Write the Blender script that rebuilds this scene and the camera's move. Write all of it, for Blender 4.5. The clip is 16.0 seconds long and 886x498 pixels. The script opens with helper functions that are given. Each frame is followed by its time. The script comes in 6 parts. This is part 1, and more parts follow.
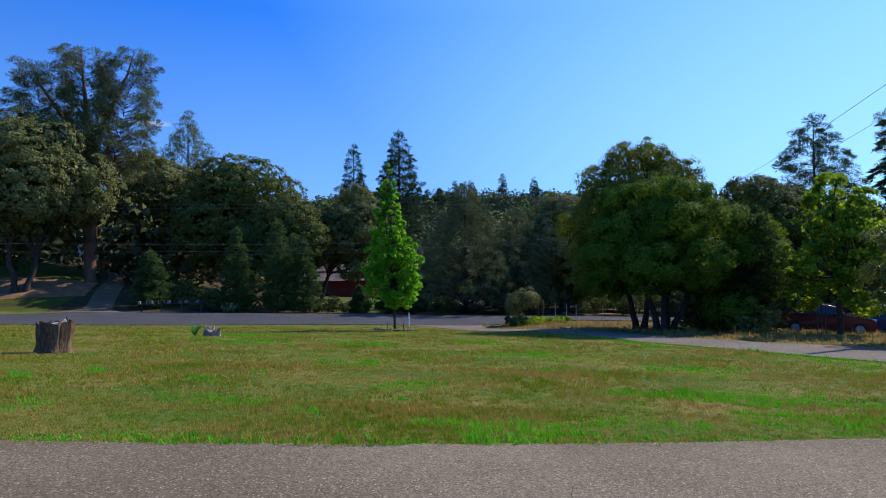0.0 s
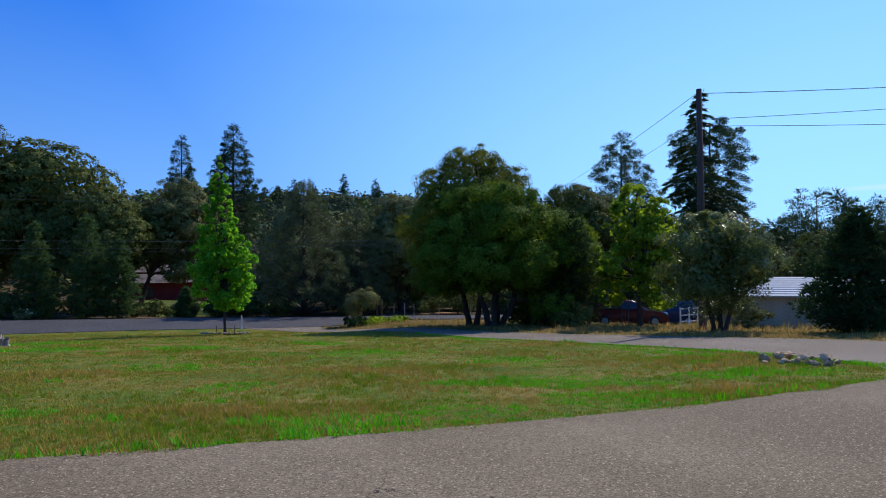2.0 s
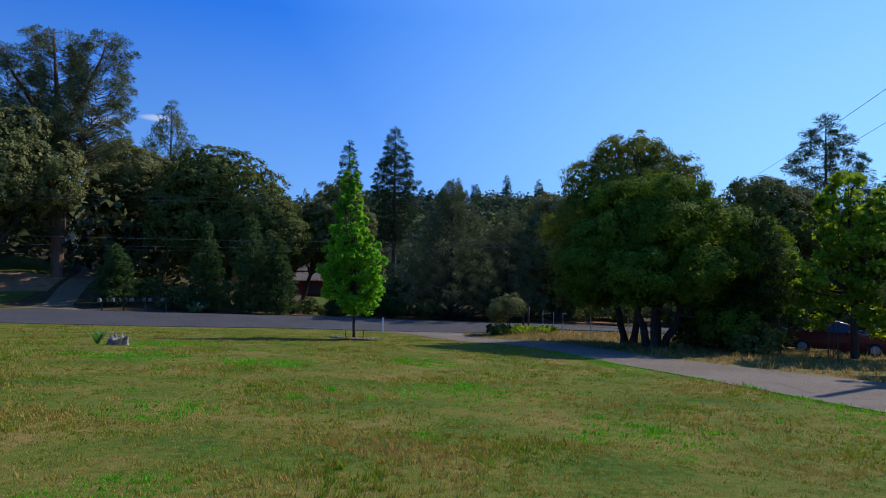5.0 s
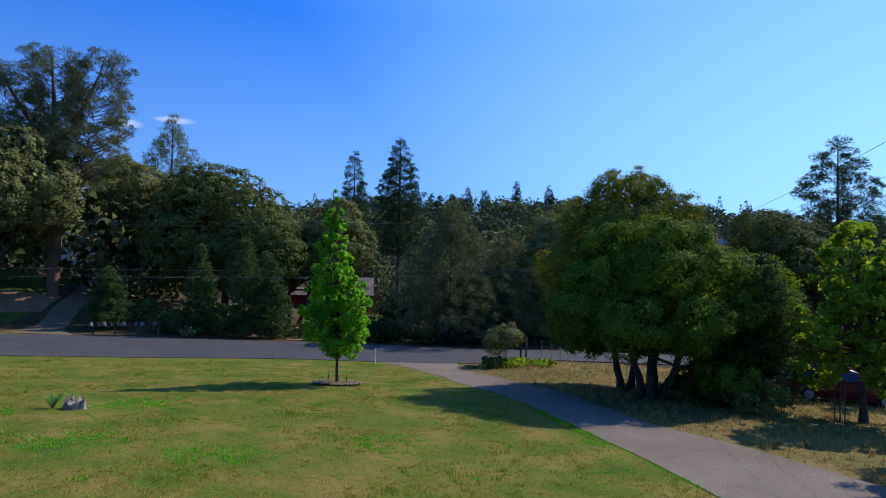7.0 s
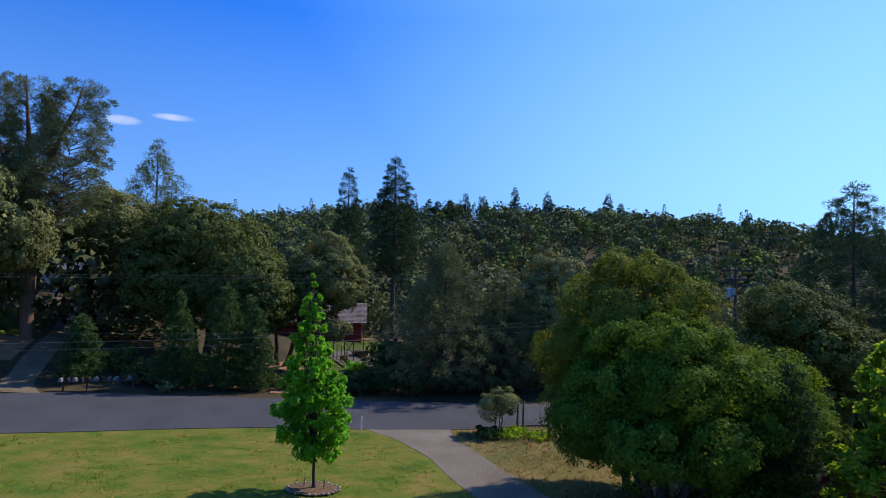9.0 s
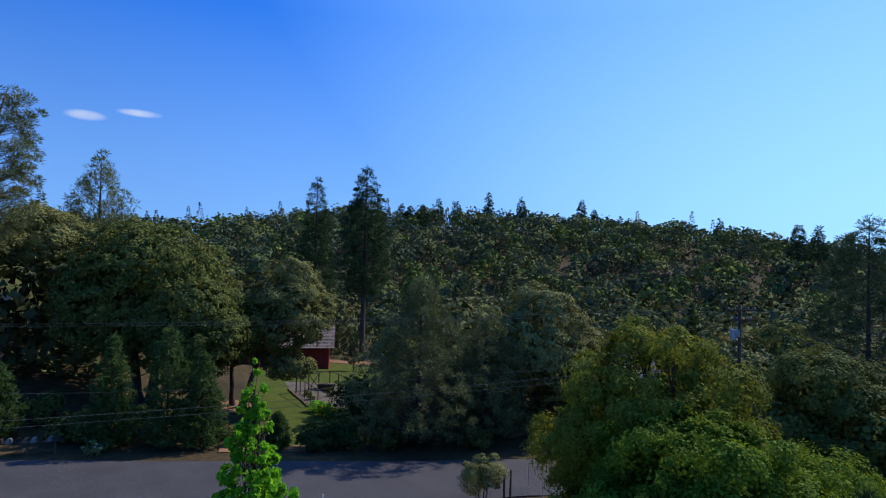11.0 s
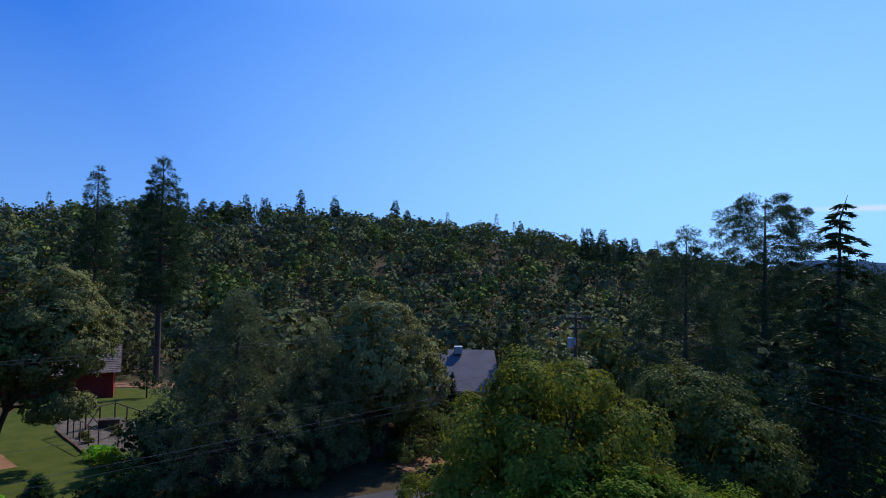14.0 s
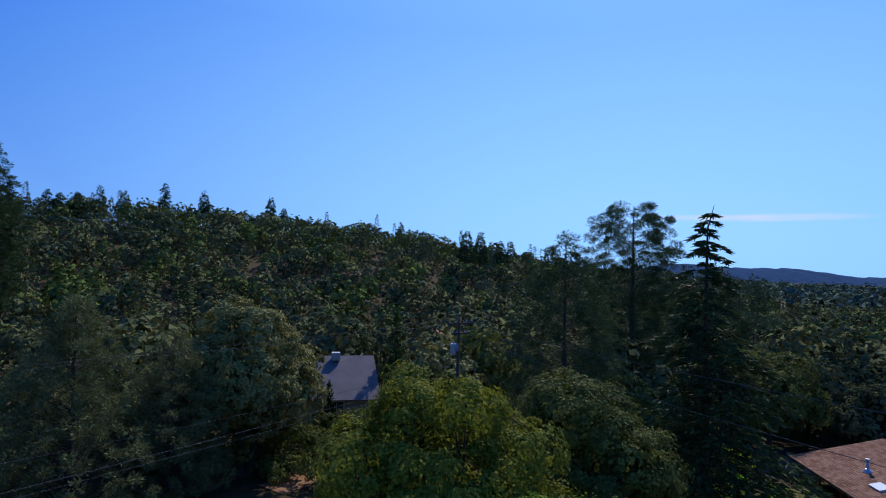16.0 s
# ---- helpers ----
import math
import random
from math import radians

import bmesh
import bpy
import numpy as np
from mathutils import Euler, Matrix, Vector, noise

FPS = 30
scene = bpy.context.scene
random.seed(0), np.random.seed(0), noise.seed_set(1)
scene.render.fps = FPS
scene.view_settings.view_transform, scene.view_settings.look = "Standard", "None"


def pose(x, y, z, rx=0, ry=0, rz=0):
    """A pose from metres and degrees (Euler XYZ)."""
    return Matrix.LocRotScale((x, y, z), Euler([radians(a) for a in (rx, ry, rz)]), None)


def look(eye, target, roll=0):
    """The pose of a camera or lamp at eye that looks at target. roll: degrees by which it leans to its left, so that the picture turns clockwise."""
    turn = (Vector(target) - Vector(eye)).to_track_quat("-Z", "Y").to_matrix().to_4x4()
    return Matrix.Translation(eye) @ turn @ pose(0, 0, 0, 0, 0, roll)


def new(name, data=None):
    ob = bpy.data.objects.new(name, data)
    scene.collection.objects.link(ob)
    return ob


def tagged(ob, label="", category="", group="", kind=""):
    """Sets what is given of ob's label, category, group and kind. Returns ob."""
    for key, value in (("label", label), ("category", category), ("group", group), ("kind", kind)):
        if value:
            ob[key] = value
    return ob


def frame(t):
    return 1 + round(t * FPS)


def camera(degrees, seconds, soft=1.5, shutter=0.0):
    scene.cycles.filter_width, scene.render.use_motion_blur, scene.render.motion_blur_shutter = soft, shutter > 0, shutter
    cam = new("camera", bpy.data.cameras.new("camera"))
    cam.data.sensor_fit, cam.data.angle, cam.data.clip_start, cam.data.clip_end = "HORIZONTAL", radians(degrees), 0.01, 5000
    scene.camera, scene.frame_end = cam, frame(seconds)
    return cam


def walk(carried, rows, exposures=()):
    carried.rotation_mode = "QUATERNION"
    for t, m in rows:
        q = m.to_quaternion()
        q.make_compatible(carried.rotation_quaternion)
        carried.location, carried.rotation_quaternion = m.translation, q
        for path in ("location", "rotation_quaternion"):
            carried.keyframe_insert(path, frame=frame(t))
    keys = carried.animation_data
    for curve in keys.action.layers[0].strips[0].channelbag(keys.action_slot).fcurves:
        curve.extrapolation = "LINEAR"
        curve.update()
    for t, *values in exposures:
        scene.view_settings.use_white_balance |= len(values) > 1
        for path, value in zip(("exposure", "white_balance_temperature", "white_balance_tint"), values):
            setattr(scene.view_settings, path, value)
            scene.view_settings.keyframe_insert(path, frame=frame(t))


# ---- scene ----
cam = camera(73.5, 16.0, 1.0)
PATH = [
    (0, (-0.096, -0.114, 2.954), (-0.224, 1.882, 2.993), -0.7),
    (0.5, (-0.102, -0.165, 2.92), (-0.042, 1.834, 2.958), -0.6),
    (1, (-0.065, -0.151, 2.916), (0.257, 1.823, 2.95), -0.7),
    (1.5, (-0.022, -0.121, 2.906), (0.36, 1.842, 2.941), -0.6),
    (2, (0.027, -0.091, 2.879), (0.428, 1.868, 2.917), -0.5),
    (2.5, (0.084, -0.086, 2.831), (0.5, 1.87, 2.871), -0.3),
    (3, (0.163, -0.044, 2.783), (0.571, 1.913, 2.824), -0.1),
    (3.5, (0.356, 0.323, 2.812), (0.765, 2.281, 2.85), -0.1),
    (4, (0.629, 1.1, 2.889), (0.993, 3.066, 2.929), 0.0),
    (4.5, (0.96, 2.112, 2.952), (0.953, 4.112, 2.998), 0.6),
    (4.7, (1.165, 2.507, 2.965), (1.037, 4.502, 3.008), 0.4),
    (7, (2.354, 4.124, 4.678), (2.169, 6.115, 4.729), 1.0),
    (7.5, (2.423, 4.211, 5.661), (2.238, 6.202, 5.709), 1.1),
    (8, (2.415, 4.795, 6.667), (2.231, 6.786, 6.713), 1.3),
    (8.5, (2.434, 5.539, 7.526), (2.252, 7.53, 7.573), 1.3),
    (9, (2.423, 6.475, 8.324), (2.244, 8.467, 8.371), 1.3),
    (11.5, (1.463, 12.182, 11.072), (1.467, 14.182, 11.125), 1.8),
    (12, (1.221, 12.915, 11.223), (1.447, 14.902, 11.282), 1.6),
    (12.5, (0.878, 13.645, 11.322), (1.359, 15.585, 11.382), 1.3),
    (13, (0.640, 14.433, 11.400), (1.167, 16.361, 11.462), 1.2),
    (13.5, (0.517, 15.231, 11.432), (1.055, 17.157, 11.493), 1.2),
    (14, (0.493, 15.960, 11.459), (1.036, 17.884, 11.521), 1.2),
    (14.5, (0.583, 16.511, 11.438), (1.128, 18.435, 11.500), 1.1),
    (15, (0.758, 16.944, 11.421), (1.351, 18.853, 11.485), 1.3),
    (15.5, (0.927, 17.376, 11.469), (1.744, 19.201, 11.538), 1.4),
    (16, (1.059, 17.841, 11.620), (1.977, 19.617, 11.695), 1.6),
]
walk(cam, [(t, look(e, g, r)) for t, e, g, r in PATH], [(0, 0.1, 6500, 10), (1, 0.03, 6500, 10), (2, -0.06, 6500, 10), (3, -0.16, 6500, 10), (4.5, -0.18, 6450, 10), (7, 0.05, 6500, 11), (9, 0.05, 6500, 11), (11.5, -0.1, 6550, 12), (13.5, -0.25, 6250, 14), (16, -0.38, 6250, 16)])

# ---- world, sun, exposure ----
SUN_AZ, SUN_EL = radians(47.5), radians(41.5)
world = bpy.data.worlds.new("sky")
scene.world = world
world.use_nodes = True
wn, wl = world.node_tree.nodes, world.node_tree.links
sky = wn.new("ShaderNodeTexSky")
sky.sky_type, sky.sun_disc = "NISHITA", False
sky.sun_elevation, sky.sun_rotation = SUN_EL, SUN_AZ
sky.air_density, sky.dust_density, sky.ozone_density, sky.altitude = 1.0, 0.0, 2.0, 300
bg = wn["Background"]
bg.inputs["Strength"].default_value = 0.085
part_rgb = wn.new("ShaderNodeSeparateColor")
wl.new(sky.outputs["Color"], part_rgb.inputs[0])
toward = wn.new("ShaderNodeTexCoord")
SUN_DIR = (math.sin(SUN_AZ) * math.cos(SUN_EL), math.cos(SUN_AZ) * math.cos(SUN_EL), math.sin(SUN_EL))


def sky_dot(v):
    n = wn.new("ShaderNodeVectorMath")
    n.operation = "DOT_PRODUCT"
    wl.new(toward.outputs["Generated"], n.inputs[0])
    n.inputs[1].default_value = v
    return n.outputs["Value"]


def ranged(value, a, b, c, d, clamp=True):
    n = wn.new("ShaderNodeMapRange")
    n.clamp = clamp
    for key, val in (("From Min", a), ("From Max", b), ("To Min", c), ("To Max", d)):
        n.inputs[key].default_value = val
    wl.new(value, n.inputs["Value"])
    return n.outputs[0]


def combine(kind, a, b):
    n = wn.new("ShaderNodeMath")
    n.operation = kind
    for i, q in enumerate((a, b)):
        if isinstance(q, float):
            n.inputs[i].default_value = q
        else:
            wl.new(q, n.inputs[i])
    return n.outputs[0]


# deep blue aloft, paler towards the horizon and the sun
low = ranged(sky_dot((0, 0, 1)), 0.0, 0.38, 0.82, 0.0)
sunward = ranged(sky_dot(SUN_DIR), 0.52, 1.0, 0.0, 0.8)
glare = ranged(sky_dot(SUN_DIR), 0.25, 0.95, 0.84, 1.14)
pale = combine("ADD", low, sunward)
tint = wn.new("ShaderNodeMix")
tint.data_type = "RGBA"
tint.clamp_factor = False
wl.new(pale, tint.inputs[0])
tint.inputs[6].default_value = (0.028, 0.195, 0.82, 1)
tint.inputs[7].default_value = (0.26, 0.56, 1.01, 1)
power = combine("MULTIPLY", glare, combine("MULTIPLY", combine("POWER", part_rgb.outputs[2], 0.2), 10.2))
lit_sky = wn.new("ShaderNodeVectorMath")
lit_sky.operation = "SCALE"
wl.new(tint.outputs[2], lit_sky.inputs[0])
wl.new(power, lit_sky.inputs["Scale"])
# thin wisps of cloud: bearing, height and half sizes in degrees
sky_out = lit_sky.outputs[0]
for az, el, wide, high in ((-33.9, 11.4, 1.15, 0.32), (-29.9, 12.1, 1.3, 0.24), (56.5, 5.3, 5.5, 0.28), (50.5, 5.4, 4.5, 0.2)):
    A, E = radians(az), radians(el)
    sq = []
    for v, w in (((math.cos(A), -math.sin(A), 0), wide), ((-math.sin(A) * math.sin(E), -math.cos(A) * math.sin(E), math.cos(E)), high)):
        d = wn.new("ShaderNodeMath")
        d.operation = "DIVIDE"
        wl.new(sky_dot(v), d.inputs[0])
        d.inputs[1].default_value = radians(w)
        q = wn.new("ShaderNodeMath")
        q.operation = "MULTIPLY"
        wl.new(d.outputs[0], q.inputs[0])
        wl.new(d.outputs[0], q.inputs[1])
        sq.append(q.outputs[0])
    tot = wn.new("ShaderNodeMath")
    tot.operation = "ADD"
    wl.new(sq[0], tot.inputs[0])
    wl.new(sq[1], tot.inputs[1])
    fade = wn.new("ShaderNodeMapRange")
    fade.interpolation_type = "SMOOTHSTEP"
    for key, val in (("From Min", 2.2), ("From Max", 0.0), ("To Min", 0.0), ("To Max", 0.75)):
        fade.inputs[key].default_value = val
    wl.new(tot.outputs[0], fade.inputs["Value"])
    front = wn.new("ShaderNodeMath")
    front.operation = "GREATER_THAN"
    wl.new(sky_dot((math.sin(A), math.cos(A), 0)), front.inputs[0])
    front.inputs[1].default_value = 0.0
    puffy = wn.new("ShaderNodeTexNoise")
    puffy.inputs["Scale"].default_value, puffy.inputs["Detail"].default_value = 26.0, 5.0
    wl.new(toward.outputs["Generated"], puffy.inputs["Vector"])
    amount = wn.new("ShaderNodeMath")
    amount.operation = "MULTIPLY"
    wl.new(fade.outputs[0], amount.inputs[0])
    wl.new(puffy.outputs["Fac"], amount.inputs[1])
    both = wn.new("ShaderNodeMath")
    both.operation = "MULTIPLY"
    wl.new(amount.outputs[0], both.inputs[0])
    wl.new(front.outputs[0], both.inputs[1])
    veil = wn.new("ShaderNodeMix")
    veil.data_type = "RGBA"
    wl.new(both.outputs[0], veil.inputs[0])
    wl.new(sky_out, veil.inputs[6])
    veil.inputs[7].default_value = (11, 11.3, 12, 1)
    sky_out = veil.outputs[2]
wl.new(sky_out, bg.inputs["Color"])
sun = new("sun", bpy.data.lights.new("sun", "SUN"))
sun.data.energy, sun.data.angle, sun.data.color = 5.0, radians(0.55), (1.0, 0.93, 0.82)
sun.matrix_world = look((0, 0, 0), (-math.sin(SUN_AZ) * math.cos(SUN_EL), -math.cos(SUN_AZ) * math.cos(SUN_EL), -math.sin(SUN_EL)))


# ---- materials ----
def material(name, stops, scale=1.0, fine=None, rough=0.85, bump=0.0, bump_scale=None, metal=0.0, island=0.0, detail=6.0, stretch=(1, 1, 1), spec=0.08, span=0.2):
    """Principled material whose colour runs through stops by noise at two scales, in metres."""
    m = bpy.data.materials.new(name)
    m.use_nodes = True
    n, l = m.node_tree.nodes, m.node_tree.links
    p = n["Principled BSDF"]
    p.inputs["Roughness"].default_value, p.inputs["Metallic"].default_value = rough, metal
    p.inputs["Specular IOR Level"].default_value = spec
    co = n.new("ShaderNodeTexCoord")
    mp = n.new("ShaderNodeMapping")
    mp.inputs["Scale"].default_value = stretch
    l.new(co.outputs["Object"], mp.inputs["Vector"])
    big = n.new("ShaderNodeTexNoise")
    big.inputs["Scale"].default_value, big.inputs["Detail"].default_value = scale, detail
    l.new(mp.outputs["Vector"], big.inputs["Vector"])
    small = n.new("ShaderNodeTexNoise")
    small.inputs["Scale"].default_value, small.inputs["Detail"].default_value = fine or scale * 14, 3.0
    l.new(mp.outputs["Vector"], small.inputs["Vector"])
    mix = n.new("ShaderNodeMix")
    mix.data_type = "FLOAT"
    mix.inputs[0].default_value = 0.45
    l.new(big.outputs["Fac"], mix.inputs[2])
    l.new(small.outputs["Fac"], mix.inputs[3])
    fac = mix.outputs[0]
    if island:
        geo = n.new("ShaderNodeNewGeometry")
        obi = n.new("ShaderNodeObjectInfo")
        add = n.new("ShaderNodeMath")
        add.operation = "MULTIPLY_ADD"
        l.new(geo.outputs["Random Per Island"], add.inputs[0])
        add.inputs[1].default_value = island
        sub = n.new("ShaderNodeMath")
        sub.operation = "SUBTRACT"
        l.new(fac, sub.inputs[0])
        sub.inputs[1].default_value = island / 2
        l.new(sub.outputs[0], add.inputs[2])
        add2 = n.new("ShaderNodeMath")
        add2.operation = "MULTIPLY_ADD"
        l.new(obi.outputs["Random"], add2.inputs[0])
        add2.inputs[1].default_value = 0.12
        l.new(add.outputs[0], add2.inputs[2])
        fac = add2.outputs[0]
    ramp = n.new("ShaderNodeValToRGB")
    while len(ramp.color_ramp.elements) < len(stops):
        ramp.color_ramp.elements.new(0.5)
    for i, c in enumerate(stops):
        ramp.color_ramp.elements[i].position = 0.5 - span + 2 * span * i / max(1, len(stops) - 1)
        ramp.color_ramp.elements[i].color = (*c, 1)
    l.new(fac, ramp.inputs["Fac"])
    l.new(ramp.outputs["Color"], p.inputs["Base Color"])
    if bump:
        b = n.new("ShaderNodeBump")
        b.inputs["Strength"].default_value, b.inputs["Distance"].default_value = bump, 0.02
        src = small
        if bump_scale:
            src = n.new("ShaderNodeTexNoise")
            src.inputs["Scale"].default_value, src.inputs["Detail"].default_value = bump_scale, 4.0
            l.new(mp.outputs["Vector"], src.inputs["Vector"])
        l.new(src.outputs["Fac"], b.inputs["Height"])
        l.new(b.outputs["Normal"], p.inputs["Normal"])
    return m


def leaf_material(name, stops, glow=0.35, rough=0.5, island=0.26, scale=0.5, spec=0.02, span=0.2, fine=None):
    """Leaves: gloss on top, light shining through."""
    m = material(name, stops, scale=scale, fine=fine, rough=rough, island=island, spec=spec, span=span)
    n, l = m.node_tree.nodes, m.node_tree.links
    p, out, ramp = n["Principled BSDF"], n["Material Output"], n["Color Ramp"]
    t = n.new("ShaderNodeBsdfTranslucent")
    hsv = n.new("ShaderNodeHueSaturation")
    hsv.inputs["Hue"].default_value, hsv.inputs["Saturation"].default_value, hsv.inputs["Value"].default_value = 0.487, 1.05, 1.45
    l.new(ramp.outputs["Color"], hsv.inputs["Color"])
    l.new(hsv.outputs["Color"], t.inputs["Color"])
    mix = n.new("ShaderNodeMixShader")
    mix.inputs[0].default_value = glow
    l.new(p.outputs[0], mix.inputs[1])
    l.new(t.outputs[0], mix.inputs[2])
    l.new(mix.outputs[0], out.inputs["Surface"])
    return m


def asphalt(name, dark, mid, chip, cracked):
    """Stone chips in tar, patches of wear, and thin cracks where cracked."""
    m = material(name, [dark, mid, tuple(0.6 * a + 0.4 * b for a, b in zip(mid, chip))], 0.45, 70.0, 0.85, 0.0, spec=0.1)
    n, l = m.node_tree.nodes, m.node_tree.links
    p, ramp = n["Principled BSDF"], n["Color Ramp"]
    co = n["Mapping"].outputs["Vector"]
    cell = n.new("ShaderNodeTexVoronoi")
    cell.inputs["Scale"].default_value = 120.0
    l.new(co, cell.inputs["Vector"])
    bw = n.new("ShaderNodeSeparateColor")
    l.new(cell.outputs["Color"], bw.inputs[0])
    spread = n.new("ShaderNodeMapRange")
    spread.inputs["From Min"].default_value, spread.inputs["From Max"].default_value = 0.0, 1.0
    spread.inputs["To Min"].default_value, spread.inputs["To Max"].default_value = 0.55, 1.35
    l.new(bw.outputs[0], spread.inputs["Value"])
    mul = n.new("ShaderNodeVectorMath")
    mul.operation = "SCALE"
    l.new(ramp.outputs["Color"], mul.inputs[0])
    l.new(spread.outputs[0], mul.inputs["Scale"])
    pick = n.new("ShaderNodeMath")
    pick.operation = "GREATER_THAN"
    pick.inputs[1].default_value = 0.965
    l.new(bw.outputs[1], pick.inputs[0])
    mx = n.new("ShaderNodeMix")
    mx.data_type = "RGBA"
    l.new(pick.outputs[0], mx.inputs[0])
    l.new(mul.outputs[0], mx.inputs[6])
    mx.inputs[7].default_value = (*chip, 1)
    out = mx.outputs[2]
    if cracked:
        warp = n.new("ShaderNodeTexNoise")
        warp.inputs["Scale"].default_value, warp.inputs["Detail"].default_value = 3.0, 5.0
        l.new(co, warp.inputs["Vector"])
        bend = n.new("ShaderNodeVectorMath")
        bend.operation = "MULTIPLY_ADD"
        bend.inputs[1].default_value = (0.45, 0.45, 0.45)
        l.new(warp.outputs["Color"], bend.inputs[0])
        l.new(co, bend.inputs[2])
        net = n.new("ShaderNodeTexVoronoi")
        net.feature = "DISTANCE_TO_EDGE"
        net.inputs["Scale"].default_value = 0.42
        l.new(bend.outputs[0], net.inputs["Vector"])
        where = n.new("ShaderNodeTexNoise")
        where.inputs["Scale"].default_value = 0.6
        l.new(co, where.inputs["Vector"])
        thin = n.new("ShaderNodeMapRange")
        thin.inputs["From Min"].default_value, thin.inputs["From Max"].default_value = 0.50, 0.68
        thin.inputs["To Min"].default_value, thin.inputs["To Max"].default_value = 0.0, 0.0022
        l.new(where.outputs["Fac"], thin.inputs["Value"])
        line = n.new("ShaderNodeMath")
        line.operation = "LESS_THAN"
        l.new(net.outputs["Distance"], line.inputs[0])
        l.new(thin.outputs[0], line.inputs[1])
        ck = n.new("ShaderNodeMix")
        ck.data_type = "RGBA"
        l.new(line.outputs[0], ck.inputs[0])
        l.new(out, ck.inputs[6])
        ck.inputs[7].default_value = (0.035, 0.03, 0.026, 1)
        out = ck.outputs[2]
    l.new(out, p.inputs["Base Color"])
    b = n.new("ShaderNodeBump")
    b.inputs["Strength"].default_value, b.inputs["Distance"].default_value = 0.9, 0.006
    l.new(bw.outputs[2], b.inputs["Height"])
    l.new(b.outputs["Normal"], p.inputs["Normal"])
    return m


M_FOREST_FLOOR = material("forest_floor", [(0.034, 0.027, 0.013), (0.062, 0.046, 0.023), (0.115, 0.075, 0.041)], 0.12, 2.0, 0.95, 0.6, 6)
M_LAWN = material("lawn_soil", [(0.042, 0.085, 0.010), (0.090, 0.128, 0.014), (0.158, 0.138, 0.026), (0.235, 0.158, 0.05)], 0.7, 13.0, 0.95, 1.0, 90, span=0.15)
# Darker lawn green for the far lawn and bank; shade is in the colour.
M_LAWN_FAR = material("lawn_shade_tinted", [(0.038, 0.060, 0.010), (0.068, 0.088, 0.014), (0.102, 0.108, 0.022)], 0.8, 11.0, 0.95, 1.0, 60)
M_ASPHALT = asphalt("driveway_asphalt", (0.100, 0.070, 0.042), (0.146, 0.106, 0.066), (0.36, 0.28, 0.19), True)
M_ASPHALT_PALE = asphalt("side_asphalt", (0.125, 0.095, 0.07), (0.17, 0.132, 0.10), (0.34, 0.29, 0.23), True)
M_ROAD = asphalt("road_asphalt", (0.05, 0.048, 0.052), (0.068, 0.065, 0.07), (0.11, 0.105, 0.11), False)
M_DRY = material("dry_grass_soil", [(0.060, 0.082, 0.016), (0.135, 0.105, 0.032), (0.23, 0.145, 0.06)], 0.35, 8.0, 0.95, 0.8, 30)
M_BARK = material("bark_dark", [(0.035, 0.026, 0.02), (0.075, 0.058, 0.045), (0.12, 0.095, 0.075)], 2.0, 18.0, 0.95, 1.0, 12, stretch=(1, 1, 0.25))
M_BARK_RED = material("bark_red", [(0.07, 0.035, 0.02), (0.15, 0.08, 0.05), (0.22, 0.13, 0.085)], 2.0, 14.0, 0.95, 1.0, 8, stretch=(1, 1, 0.2))
M_OAK = leaf_material("live_oak_leaves", [(0.046, 0.062, 0.016), (0.091, 0.109, 0.029), (0.166, 0.183, 0.051)], 0.20, 0.6)
M_OAK_SUN = leaf_material("sunny_oak_leaves", [(0.052, 0.098, 0.010), (0.098, 0.161, 0.018), (0.163, 0.235, 0.026)], 0.30, 0.6, 0.35, 0.5)
M_OAK_OLIVE = leaf_material("olive_tinted_oak_leaves", [(0.066, 0.087, 0.014), (0.121, 0.143, 0.021), (0.195, 0.207, 0.031)], 0.28, 0.6, 0.4, 0.5)
M_OLIVE = leaf_material("grey_oak_leaves", [(0.086, 0.095, 0.032), (0.151, 0.156, 0.052), (0.245, 0.237, 0.085)], 0.12, 0.6)
M_SILVER = leaf_material("silvery_olive_leaves", [(0.057, 0.080, 0.019), (0.109, 0.140, 0.036), (0.190, 0.225, 0.072)], 0.34, 0.35, spec=0.2)
M_MAPLE = leaf_material("maple_leaves", [(0.083, 0.155, 0.014), (0.169, 0.259, 0.024), (0.295, 0.385, 0.038)], 0.45, 0.45)
M_YOUNG = leaf_material("sweetgum_leaves", [(0.054, 0.177, 0.013), (0.102, 0.295, 0.022), (0.180, 0.413, 0.039)], 0.5, 0.4)
M_PINE = leaf_material("pine_needles", [(0.021, 0.044, 0.016), (0.040, 0.073, 0.028), (0.068, 0.108, 0.046)], 0.10, 0.6)
M_GREYPINE = leaf_material("grey_pine_needles", [(0.07, 0.083, 0.032), (0.124, 0.141, 0.055), (0.206, 0.225, 0.094)], 0.12, 0.55, spec=0.06)
M_CEDAR = leaf_material("cedar_needles", [(0.021, 0.036, 0.016), (0.038, 0.061, 0.024), (0.076, 0.108, 0.035)], 0.10, 0.55)
M_CYPRESS = leaf_material("cypress_foliage", [(0.014, 0.034, 0.010), (0.028, 0.058, 0.018), (0.050, 0.090, 0.026)], 0.2, 0.55)
M_SAPLING = leaf_material("blue_green_needles", [(0.031, 0.062, 0.020), (0.057, 0.101, 0.032), (0.090, 0.147, 0.045)], 0.25, 0.55)
M_HILLWOOD = leaf_material("hill_wood_leaves", [(0.062, 0.081, 0.039), (0.1, 0.119, 0.055), (0.134, 0.149, 0.066)], 0.10, 0.8, 0.06, 0.17, spec=0.0, span=0.13, fine=0.5)
